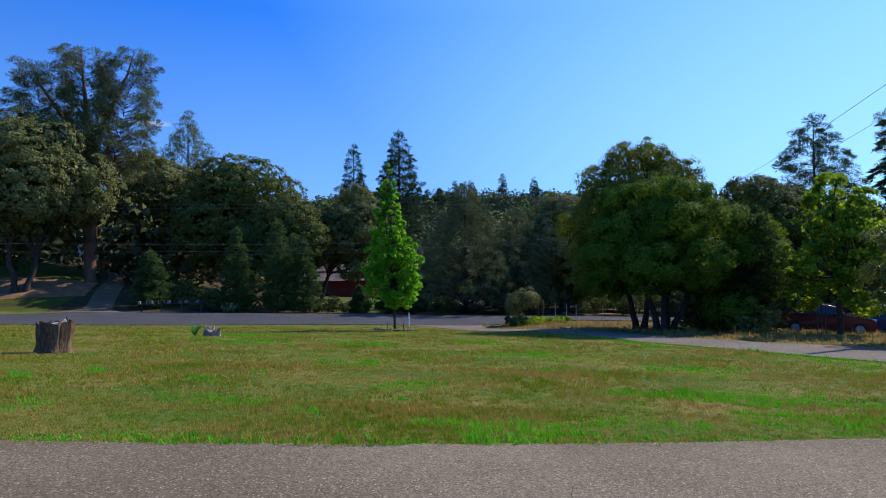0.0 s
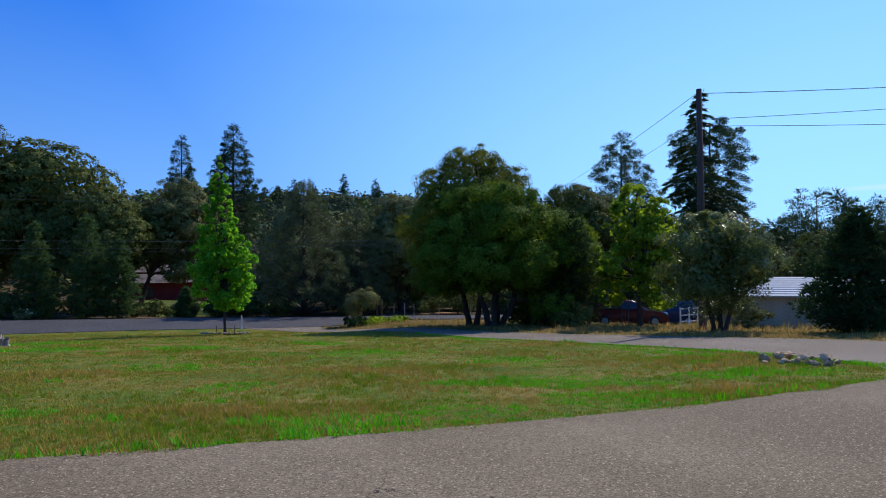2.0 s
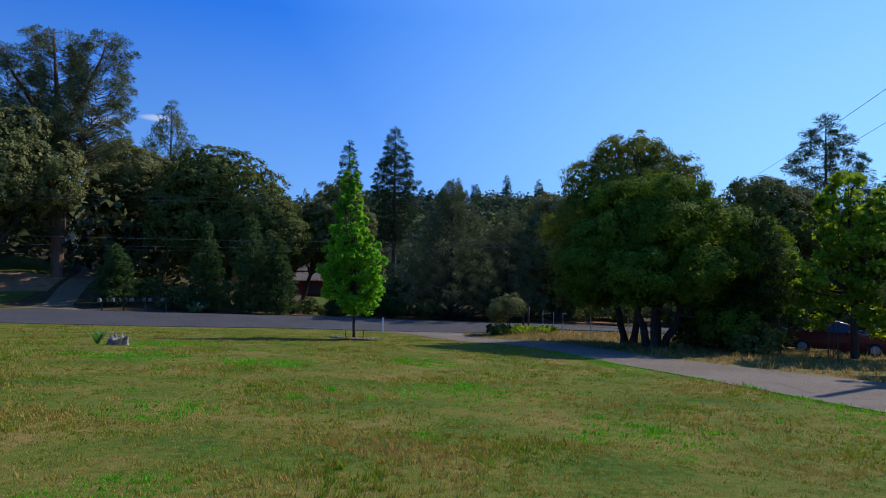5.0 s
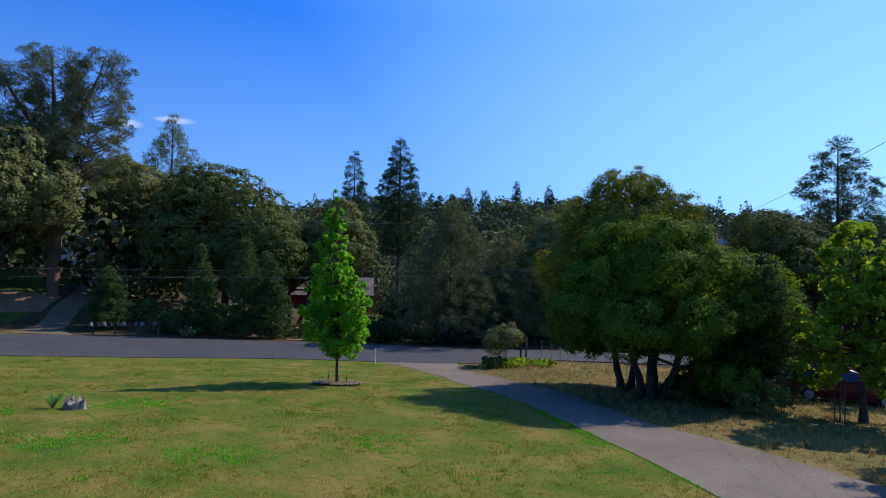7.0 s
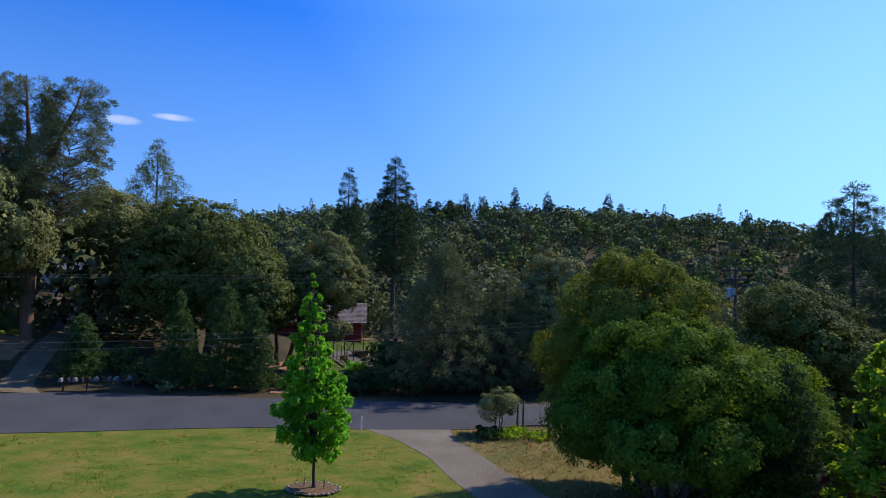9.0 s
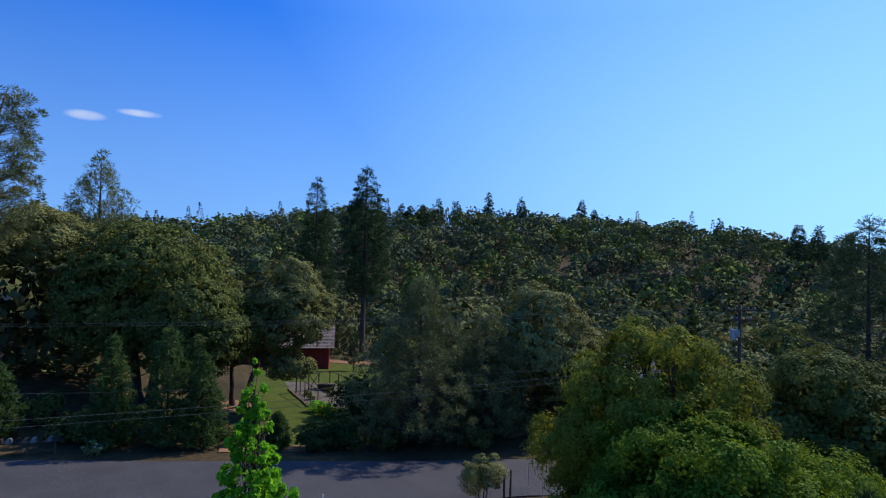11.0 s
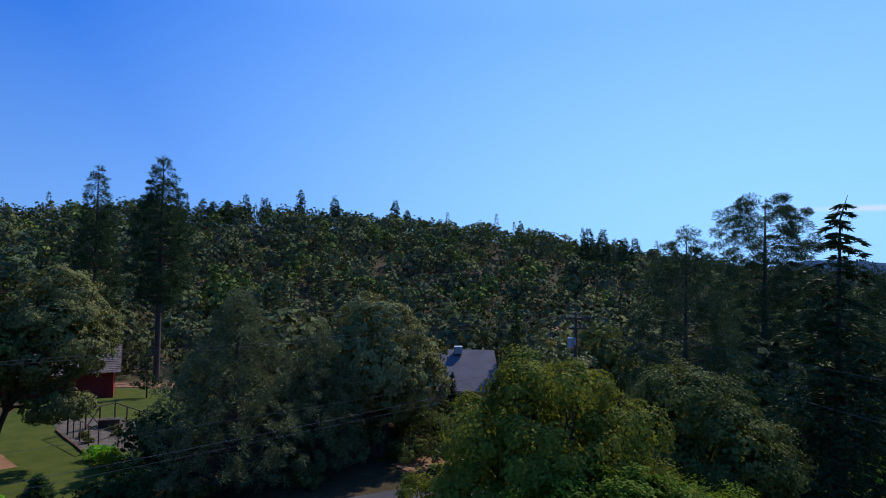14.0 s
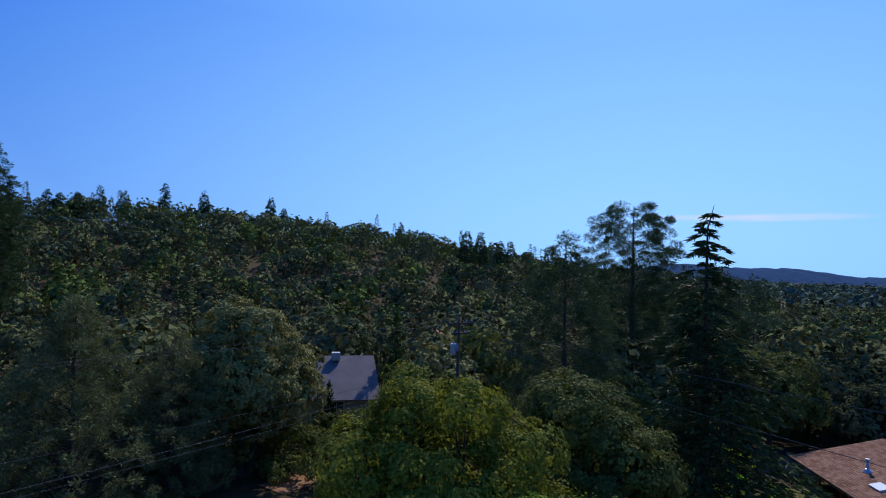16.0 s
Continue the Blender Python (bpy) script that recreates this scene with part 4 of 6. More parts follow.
broadleaf("live_oak", "dark live oak behind the brown house", 50.5, 51.0, 8.5, crown_lobes(rng0, 5.2, 4.6, 0.6, 8.6, 16), 12000, 0.28, M_OAK, trunk_r=0.25, seed=27)
for i, (tx, ty, th, tr) in enumerate(((58, 52, 7.5, 4.2), (66, 53, 7.5, 4.4), (62, 60, 9, 4.6), (73, 57, 8, 4.4), (56, 45.5, 6, 3.2), (80, 62, 9, 4.6), (47, 57, 7, 3.6), (54, 60, 8, 4.2))):
    broadleaf("oak", "dark oak in the valley beyond the brown house", tx, ty, th, crown_lobes(np.random.default_rng(500 + i), tr, tr, 0.0, th, 12), 6000, 0.32, M_VALLEY, trunk_r=0.2, seed=510 + i, group="oaks beyond the brown house")
for i, (bx, by, br, bh) in enumerate(((38.6, 46.4, 1.0, 1.3), (37.4, 45.2, 1.1, 1.4), (36.2, 43.6, 1.2, 1.3), (37.2, 41.4, 1.0, 1.0), (35.4, 40.2, 1.2, 1.1), (39.8, 47.8, 1.0, 1.5), (34.6, 44.6, 1.0, 0.9))):
    low_bush("garden_shrub", "bright green garden shrub beside the brown house", bx, by, br, bh, M_YOUNG, 1200, 0.12, 400 + i, "garden shrubs")

# ---- far woods ----
def woods(name, label, n, region, leaf, hmin, hmax, seed, cards=120, size=0.9, keep=None, conif=0.0, gap=5.0, taken=None):
    """Trees with lumpy crowns on the land between two distances."""
    rng = np.random.default_rng(seed)
    V, F, N, off, tries, k = [], [], [], 0, 0, 0
    cell = {} if taken is None else taken
    while k < n and tries < n * 12:
        tries += 1
        az, r = radians(rng.uniform(*region[0])), math.sqrt(rng.uniform(region[1][0] ** 2, region[1][1] ** 2))
        x, y = r * math.sin(az), r * math.cos(az)
        key = (int(x // gap), int(y // gap))
        if key in cell or (keep and not keep(x, y)):
            continue
        cell[key] = 1
        k += 1
        h = rng.uniform(hmin, hmax)
        z = ground_z(x, y) - 0.3
        if rng.random() < conif:
            h *= rng.uniform(1.2, 1.6)
            t = rng.uniform(0.04, 0.97, cards) ** 1.25
            a = rng.uniform(0, 6.28, cards)
            q = h * 0.2 * (1 - t) * rng.uniform(0.3, 1.1, cards)
            p = np.stack([np.cos(a) * q, np.sin(a) * q, t * h], 1)
            d = np.stack([np.cos(a), np.sin(a), rng.uniform(-0.3, 0.5, cards)], 1)
            v, f = needles_at(rng, p, d, size * 1.1, 0.5)
            nv = np.repeat(d / np.linalg.norm(d, axis=1, keepdims=True) + (0, 0, 0.4), len(v) // len(d), 0)
        else:
            w = h * rng.uniform(0.46, 0.66)
            lob = crown_lobes(rng, w, w, -0.1 * h, h * rng.uniform(0.85, 1.1), 6, 0.5)
            v, f = lobes_leaves(rng, lob, cards, size, size * 0.9, 0.85, 1.6, 0.15, 1.6, True, 0.3)
            v2, f2 = hearts(rng, lob[:1], 0.98, size, 0.4, True)
            v, f = np.concatenate([v, v2]), np.concatenate([f, f2 + len(v)])
            lc, lr = np.array([q[0] for q in lob]), np.array([q[1] for q in lob])
            mid = v[f].mean(1)
            gap_to = (mid[:, None, :] - lc[None]) / lr[None]
            out = gap_to[np.arange(len(mid)), np.linalg.norm(gap_to, axis=2).argmin(1)] + unit(rng, len(mid)) * 0.12 + (0, 0, 0.15)
            face = np.cross(v[f[:, 1]] - v[f[:, 0]], v[f[:, 2]] - v[f[:, 0]])
            f = np.where(((face * out).sum(1) < 0)[:, None], f[:, ::-1], f)
            nv = np.zeros_like(v)
            nv[f.ravel()] = np.repeat(out / np.linalg.norm(out, axis=1, keepdims=True), 3, 0)
        N.append(nv)
        V.append(v + (x, y, z))
        F += (f + off).tolist()
        off += len(v)
    ob = mesh_object(name, np.concatenate(V).tolist(), F, leaf)
    ob.data.shade_smooth()
    ob.data.normals_split_custom_set_from_vertices(np.concatenate(N).tolist())
    return tagged(ob, label, "woods", "", "stuff")


def clear(x, y):
    return not (-27 < x < -1 and y < 106) and not (9 < x < 26 and y < 82) and not (40 < x < 62 and y < 60)


hill_cells = {}


def off_hill_yard(x, y):
    return math.hypot(x - 65, y - 142) > 10 and math.hypot(x - 58, y - 128) > 7


woods("woods_hill", "dense grey-green oak woods on the hillside", 480, ((-34, 67), (132, 312)), M_HILLWOOD, 6.5, 11.5, 51, 400, 0.58, off_hill_yard, 0.0, 6.5, hill_cells)
woods("woods_hill", "bright green oaks scattered over the hillside", 360, ((-34, 67), (132, 312)), M_HILL_GREEN, 6.0, 10.5, 54, 400, 0.58, off_hill_yard, 0.0, 6.5, hill_cells)
woods("woods_hill", "dark oaks and pines scattered over the hillside", 440, ((-34, 67), (132, 312)), M_HILL_DARK, 6.0, 10.5, 55, 400, 0.58, off_hill_yard, 0.35, 6.5, hill_cells)
woods("woods_valley", "oak woods in the valley beyond the road", 230, ((-44, 70), (62, 124)), M_VALLEY, 7.5, 12, 52, 700, 0.45, clear, 0.06, 5.4)
woods("woods_far", "far woods on low hills, leaves tinted blue for haze", 1500, ((22, 72), (312, 1500)), M_FAR, 10, 16, 53, 24, 2.6, None, 0.08, 14.0)
for i, (tx, ty, th, tr) in enumerate(((10.5, 64, 9.5, 4.0), (11.6, 67, 5.6, 2.4), (15.0, 63.0, 2.9, 1.8), (24.5, 63, 9.0, 4.0), (29, 66, 10, 4.4), (22.5, 58, 6.5, 3.2), (1.5, 64, 10, 4.0), (-3.5, 60.5, 8, 3.0), (35, 57, 9, 4), (40, 52, 7, 3.4), (33, 50.5, 8, 3.4), (47, 66, 10, 4.5))):
    broadleaf("oak", "dark oak in the shade across the road", tx, ty, th, crown_lobes(np.random.default_rng(200 + i), tr, tr, 0.0, th, 11), 4200, 0.34, M_OAK if i % 3 else M_OLIVE, trunk_r=0.18, seed=210 + i, group="oaks across the road")
conifer("cypress", "narrow dark conifer before the grey house", 16.6, 69.0, 4.4, 1.0, M_CYPRESS, bare=0.03, whorls=18, per=7, lift=0.5, tuft=0.26, tufts=10, trunk_r=0.1, seed=230)
conifer("cypress", "tall dark narrow conifer beside the grey house", 25.0, 74.0, 10.5, 2.4, M_CYPRESS, bare=0.03, whorls=24, per=8, lift=0.5, tuft=0.34, tufts=14, trunk_r=0.14, seed=231)
for i, (hx, hy, top, hh) in enumerate(((10.7, 290, 45, 14), (27, 301, 44.1, 12), (-12.3, 283, 41.3, 14), (57, 305.7, 44.6, 13), (114.7, 283, 33.6, 11), (110.8, 201, 26, 12), (-4, 285, 40, 12), (-20, 286, 38.5, 11), (-26, 288, 38, 10), (-30, 287, 38.5, 11), (62, 300, 39, 9), (150, 240, 26, 12), (100, 192, 25.5, 11), (138, 230, 25, 11))):
    tufted("pine", "distant pointed pine on the ridge", hx, hy, hh, 2.9, M_PINE, outline=((0, 1), (0.4, 0.85), (0.8, 0.4), (1, 0.05)), bare=0.05, tufts=64, ball=1.0, needles=30, width=0.24, long=0.75, lift=0.1, flat=0.6, seed=60 + i, group="ridge pines", dz=top - hh - ground_z(hx, hy))

# ---- lawn things ----
M_STUMP = material("weathered_stump", [(0.035, 0.02, 0.012), (0.12, 0.07, 0.038), (0.27, 0.175, 0.105)], 4.0, 30.0, 0.95, 1.0, 22, stretch=(1, 1, 0.3))
M_CUT = material("stump_cut", [(0.12, 0.10, 0.085), (0.24, 0.21, 0.18), (0.36, 0.32, 0.28)], 6.0, 40.0, 0.95, 0.8, 30)
M_STONE = material("field_stone", [(0.11, 0.095, 0.08), (0.21, 0.185, 0.155), (0.36, 0.32, 0.27)], 5.0, 40.0, 0.9, 0.6, 25, island=0.3)
M_ROCK = material("brown_field_stone", [(0.26, 0.165, 0.09), (0.46, 0.31, 0.18), (0.68, 0.50, 0.33)], 4.0, 30.0, 0.9, 0.8, 25)
M_MULCH = material("bark_mulch", [(0.06, 0.035, 0.02), (0.14, 0.085, 0.05), (0.24, 0.16, 0.10)], 8.0, 50.0, 0.95, 1.0, 40)
M_AGAVE = leaf_material("strap_leaves", [(0.05, 0.14, 0.025), (0.09, 0.22, 0.04), (0.15, 0.30, 0.07)], 0.3)
M_WHITE = material("white_paint", [(0.62, 0.62, 0.6), (0.74, 0.74, 0.72), (0.82, 0.82, 0.8)], 2.0, 20.0, 0.6, 0.1)
M_WOOD_DARK = material("weathered_dark_wood", [(0.05, 0.035, 0.025), (0.10, 0.075, 0.055), (0.16, 0.12, 0.09)], 2.0, 25.0, 0.9, 0.5, 30, stretch=(1, 1, 0.2))
M_POLE = material("creosote_pole", [(0.06, 0.038, 0.028), (0.11, 0.07, 0.052), (0.17, 0.115, 0.085)], 1.5, 20.0, 0.9, 0.4, 30, stretch=(1, 1, 0.1))
M_STEEL = material("galvanised_steel", [(0.28, 0.29, 0.3), (0.4, 0.41, 0.42), (0.52, 0.53, 0.54)], 3.0, 30.0, 0.45, 0.1, metal=0.6, spec=0.4)
M_BLACK = material("black_rubber", [(0.015, 0.015, 0.016), (0.025, 0.025, 0.026), (0.04, 0.04, 0.04)], 5.0, 40.0, 0.8, 0.2)
M_WIRE = material("wire_grey", [(0.06, 0.06, 0.06), (0.09, 0.09, 0.09), (0.12, 0.12, 0.12)], 1.0, 10.0, 0.9, spec=0.05)
# Red darkened below the car's own paint, standing for shade under the trees.
M_RED_PAINT = material("red_car_paint_shaded", [(0.11, 0.004, 0.008), (0.13, 0.005, 0.01), (0.16, 0.006, 0.013)], 0.6, 8.0, 0.25, spec=0.5)
M_BLUE_PAINT = material("blue_car_paint", [(0.012, 0.025, 0.075), (0.016, 0.032, 0.09), (0.02, 0.04, 0.11)], 0.6, 8.0, 0.25, spec=0.5)
M_GLASS = material("dark_car_glass", [(0.012, 0.014, 0.018), (0.016, 0.018, 0.022), (0.02, 0.022, 0.028)], 1.0, 5.0, 0.08, spec=0.6)
M_LAMP = material("clear_headlight", [(0.55, 0.57, 0.6), (0.66, 0.68, 0.7), (0.75, 0.77, 0.8)], 8.0, 40.0, 0.15, spec=0.6)
M_SIDING = material("tan_siding", [(0.34, 0.24, 0.145), (0.45, 0.325, 0.205), (0.53, 0.40, 0.27)], 0.8, 14.0, 0.85, 0.2)
M_TIN = material("white_metal_roof", [(0.36, 0.37, 0.37), (0.44, 0.45, 0.45), (0.52, 0.53, 0.53)], 0.6, 10.0, 0.8, 0.1, spec=0.08)
M_RED_WALL = material("barn_red_siding", [(0.19, 0.025, 0.02), (0.26, 0.035, 0.028), (0.33, 0.05, 0.04)], 0.8, 12.0, 0.8, 0.3)
M_TILE = material("grey_roof_tiles", [(0.11, 0.08, 0.066), (0.16, 0.122, 0.102), (0.21, 0.165, 0.14)], 0.8, 8.0, 0.85, 0.4, island=0.3)
M_SHINGLE_GREY = material("grey_shingles", [(0.085, 0.08, 0.088), (0.115, 0.108, 0.118), (0.15, 0.14, 0.152)], 0.6, 8.0, 0.9, 0.4, island=0.2)
M_SHINGLE_BROWN = material("brown_shingles", [(0.13, 0.065, 0.04), (0.20, 0.105, 0.07), (0.27, 0.15, 0.105)], 0.8, 10.0, 0.9, 0.4, island=0.35)
M_REDWOOD = material("redwood_deck", [(0.12, 0.045, 0.025), (0.19, 0.075, 0.045), (0.26, 0.11, 0.07)], 1.5, 20.0, 0.8, 0.3, stretch=(1, 1, 0.2))
M_WINDOW = material("house_glass", [(0.02, 0.025, 0.03), (0.03, 0.035, 0.04), (0.04, 0.045, 0.055)], 1.0, 6.0, 0.1, spec=0.6)
M_LITTER = material("orange_leaf_litter", [(0.14, 0.07, 0.035), (0.24, 0.13, 0.07), (0.34, 0.20, 0.11)], 1.5, 20.0, 0.95, 0.8, 25)
M_GRAVEL = material("garden_gravel", [(0.07, 0.058, 0.045), (0.12, 0.10, 0.08), (0.19, 0.16, 0.13)], 2.0, 22.0, 0.95, 0.8, 25)
M_PETAL = leaf_material("white_flowers", [(0.5, 0.5, 0.42), (0.62, 0.62, 0.55), (0.75, 0.75, 0.68)], 0.2)


def rock_mesh(rng, sx, sy, sz, sub=2, rough=0.35):
    bm = bmesh.new()
    bmesh.ops.create_icosphere(bm, subdivisions=sub, radius=0.5)
    o = Vector(rng.uniform(0, 50, 3))
    for v in bm.verts:
        k = 1 + rough * noise.noise(v.co * 2.2 + o) + 0.1 * noise.noise(v.co * 6 + o)
        v.co = Vector((v.co.x * sx * k, v.co.y * sy * k, max(v.co.z, -0.34) * sz * k))
    for f in bm.faces:
        f.smooth = True
    return bm


def stump(x, y, r, h, seed, label, lean=0.0, bark=M_STUMP, jag=0.2):
    """A sawn, split and weathered stump."""
    rng = np.random.default_rng(seed)
    ob = thing("tree_stump", at_ground(x, y, 25, -0.05), label, "tree stump")
    bm = bmesh.new()
    rings, n = [], 28
    for i, u in enumerate(np.linspace(0, 1, 9)):
        row = []
        for k in range(n):
            a = 6.2832 * k / n
            q = r * (1.18 - 0.25 * min(u * 3, 1) + 0.07 * u) * (1 + 0.26 * noise.noise(Vector((math.cos(a) * 1.7, math.sin(a) * 1.7, u * 1.1 + seed))) + 0.09 * noise.noise(Vector((math.cos(a) * 9, math.sin(a) * 9, u * 2))))
            if abs(a - 5.4) < 0.22 and u > 0.1:
                q *= 0.62
            z = h * u + (jag * h * noise.noise(Vector((math.cos(a) * 3, math.sin(a) * 3, seed))) if u == 1 else 0)
            row.append(bm.verts.new((math.cos(a) * q + lean * u, math.sin(a) * q, z)))
        rings.append(row)
    for i in range(8):
        for k in range(n):
            bm.faces.new((rings[i][k], rings[i][(k + 1) % n], rings[i + 1][(k + 1) % n], rings[i + 1][k])).smooth = True
    part("bark", bm, bark, ob)
    bm = bmesh.new()
    c = bm.verts.new((lean, 0, h * 0.93))
    ring = []
    for k in range(n):
        a = 6.2832 * k / n
        q = r * 0.96 * (1 + 0.26 * noise.noise(Vector((math.cos(a) * 1.7, math.sin(a) * 1.7, 1.1 + seed))))
        if abs(a - 5.4) < 0.22:
            q *= 0.62
        ring.append(bm.verts.new((math.cos(a) * q * 0.97 + lean, math.sin(a) * q * 0.97, h * (0.96 + 0.95 * jag * noise.noise(Vector((math.cos(a) * 3, math.sin(a) * 3, seed)))))))
    mid = [bm.verts.new((v.co.x * 0.5 + lean * 0.5, v.co.y * 0.5, h * (0.94 + 0.03 * rng.normal()))) for v in ring]
    for k in range(n):
        bm.faces.new((ring[k], ring[(k + 1) % n], mid[(k + 1) % n], mid[k]))
        bm.faces.new((mid[k], mid[(k + 1) % n], c))
    part("cut_top", bm, M_CUT, ob, "grey weathered jagged sawn top")
    return ob


stump(-7.8, 10.1, 0.29, 0.60, 3, "broad weathered tree stump standing on the lawn", 0.03)
stump(-9.4, 19.8, 0.27, 0.27, 9, "small grey broken stump on the lawn", 0.05, M_CUT, 0.9)
strap = thing("strap_leaf_plant", at_ground(-9.9, 19.65), "green strap-leaved plant beside a small stump", "plant")
rngp = np.random.default_rng(4)
V, F = [], []
for i in range(26):
    a, L = rngp.uniform(0, 6.28), rngp.uniform(0.28, 0.5)
    d, sd = np.array((math.cos(a), math.sin(a), 0)), np.array((-math.sin(a), math.cos(a), 0))
    o = len(V)
    for u in np.linspace(0, 1, 5):
        p = d * L * u + np.array((0, 0, 0.34 * math.sin(u * 2.0) * rngp.uniform(0.9, 1.1)))
        w = 0.03 * (1 - u) ** 0.6 + 0.003
        V += [tuple(p - sd * w), tuple(p + sd * w + np.array((0, 0, 0.01)))]
    F += [(o + 2 * k, o + 2 * k + 1, o + 2 * k + 3, o + 2 * k + 2) for k in range(4)]
mesh_object("leaves", V, F, M_AGAVE, strap)

ring = thing("tree_ring", at_ground(-4.37, 28.9), "ring of pale stones and bark mulch round the young tree", "garden bed")
bm = bmesh.new()
rows = [[bm.verts.new((math.cos(a) * q * 1.05, math.sin(a) * q * 0.95, ground_z(-4.25 + math.cos(a) * q, 28.4 + math.sin(a) * q) - ground_z(-4.37, 28.9) + 0.05 * (1 - q) + 0.015)) for a in np.linspace(0, 6.2832, 29)[:-1]] for q in (0.12, 0.4, 0.7, 0.98)]
for i in range(3):
    for k in range(28):
        bm.faces.new((rows[i][k], rows[i + 1][k], rows[i + 1][(k + 1) % 28], rows[i][(k + 1) % 28]))
part("mulch", bm, M_MULCH, ring, "brown bark mulch")
rngs = np.random.default_rng(8)
for k in range(26):
    a = 6.2832 * k / 26 + rngs.normal(0, 0.05)
    st = part("stone", rock_mesh(rngs, rngs.uniform(0.10, 0.19), rngs.uniform(0.08, 0.14), rngs.uniform(0.06, 0.11), 1), M_STONE, ring)
    q = 1.0 + rngs.normal(0, 0.04)
    st.location = (math.cos(a) * q, math.sin(a) * q * 0.92, ground_z(-4.25 + math.cos(a) * q, 28.4 + math.sin(a) * q) - ground_z(-4.37, 28.9) + 0.03)
    st.rotation_euler = (0, 0, a + rngs.normal(0, 0.4))
for k, (dx, dy) in enumerate(((-0.42, 0.1), (0.42, -0.1))):
    stake = thing("stake", at_ground(-4.37 + dx, 28.9 + dy), "short dark stake beside the young tree", "stake", "stakes by the young tree")
    v, f = tube([(0, 0, -0.1), (0.02, 0, 0.2), (0.03, 0.01, 0.42)], [0.022, 0.02, 0.018], 6)
    mesh_object("stake_body", v, f, M_WOOD_DARK, stake)

rngr = np.random.default_rng(33)
for k, (rx, ry, q) in enumerate(((6.28, 7.46, 0.28), (7.2, 8.2, 0.16), (6.77, 7.7, 0.25), (6.42, 7.15, 0.16), (6.99, 7.71, 0.25), (6.37, 6.92, 0.18), (6.98, 7.45, 0.23), (6.48, 6.82, 0.16), (7.09, 7.42, 0.15), (6.45, 6.65, 0.2), (6.98, 7.04, 0.28), (6.55, 6.55, 0.18), (6.24, 7.04, 0.14), (6.83, 7.38, 0.15), (6.9, 6.76, 0.13), (6.16, 7.24, 0.11))):
    bm = bmesh.new()
    for p in unit(rngr, 13):
        bm.verts.new(tuple(p * (q * 0.5, q * 0.4, q * 0.31) * rngr.uniform(0.8, 1.2)))
    hull = bmesh.ops.convex_hull(bm, input=bm.verts)
    bmesh.ops.delete(bm, geom=[v for v in bm.verts if not v.link_faces], context="VERTS")
    bmesh.ops.bevel(bm, geom=list(bm.edges), offset=q * 0.05, segments=2, affect="EDGES")
    rk = tagged(part("rock", bm, M_ROCK, None), "angular brown-grey field stone in a small heap by the driveway", "rock", "rock heap")
    rk.matrix_basis = at_ground(rx, ry, 57 * k, q * 0.17)

marker = thing("marker_post", at_ground(-5.05, 40.1), "slim white marker post at the road edge", "post")
part("post", box(bmesh.new(), 0, 0, 0.42, 0.07, 0.05, 0.95, 0.01), M_WHITE, marker)
part("cap", box(bmesh.new(), 0, 0, 0.92, 0.09, 0.07, 0.05, 0.01), M_STEEL, marker)

# ---- mailboxes ----
rail = thing("mailbox_rail", pose(-24.0, 44.35, ground_z(-24.0, 44.35) - 0.3, 0, 0, 22), "long weathered plank on posts that carries mailboxes", "mailbox stand")
for k in range(4):
    part("post", box(bmesh.new(), -2.1 + 1.4 * k, 0, 0.42, 0.1, 0.1, 1.0, 0.01), M_WOOD_DARK, rail)
part("plank", box(bmesh.new(), 0, 0, 0.945, 4.9, 0.34, 0.045, 0.008), M_WOOD_DARK, rail)
# White and pale box colours darkened to carry the trees' shade over the row.
BOXCOL = {"white": (0.2, 0.2, 0.195), "red": (0.33, 0.03, 0.03), "black": (0.02, 0.02, 0.022), "blue": (0.06, 0.09, 0.3), "grey": (0.14, 0.14, 0.145), "tan": (0.16, 0.12, 0.085)}
BOXMAT = {k: material("mailbox_" + k, [tuple(q * 0.8 for q in c), c, tuple(min(1, q * 1.15) for q in c)], 4.0, 30.0, 0.5, spec=0.3) for k, c in BOXCOL.items()}


def mailbox(colour, m, wide=1.0):
    ob = thing("mailbox", m, colour + " arched roadside mailbox on a shared plank", "mailbox", "row of mailboxes")
    def shell(y0, y1, g):
        bm = bmesh.new()
        prof = [(-0.085, 0.0), (0.085, 0.0), (0.085, 0.14)] + [(0.085 * math.cos(a), 0.14 + 0.085 * math.sin(a)) for a in np.linspace(0.3, 2.84, 7)] + [(-0.085, 0.14)]
        a = [bm.verts.new((px * g * wide, y0, pz * g)) for px, pz in prof]
        b = [bm.verts.new((px * g * wide, y1, pz * g)) for px, pz in prof]
        n = len(prof)
        for i in range(n):
            bm.faces.new((a[i], a[(i + 1) % n], b[(i + 1) % n], b[i]))
        bm.faces.new(a[::-1])
        bm.faces.new(b)
        return bm
    part("body", shell(-0.23, 0.24, 1.0), BOXMAT[colour], ob)
    part("door", shell(-0.25, -0.232, 1.04), BOXMAT[colour], ob)
    bm = box(bmesh.new(), 0.096 * wide, -0.05, 0.18, 0.008, 0.02, 0.14)
    part("flag", box(bm, 0.096 * wide, -0.08, 0.24, 0.008, 0.07, 0.04), BOXMAT["red"], ob, "red flag")
    return ob


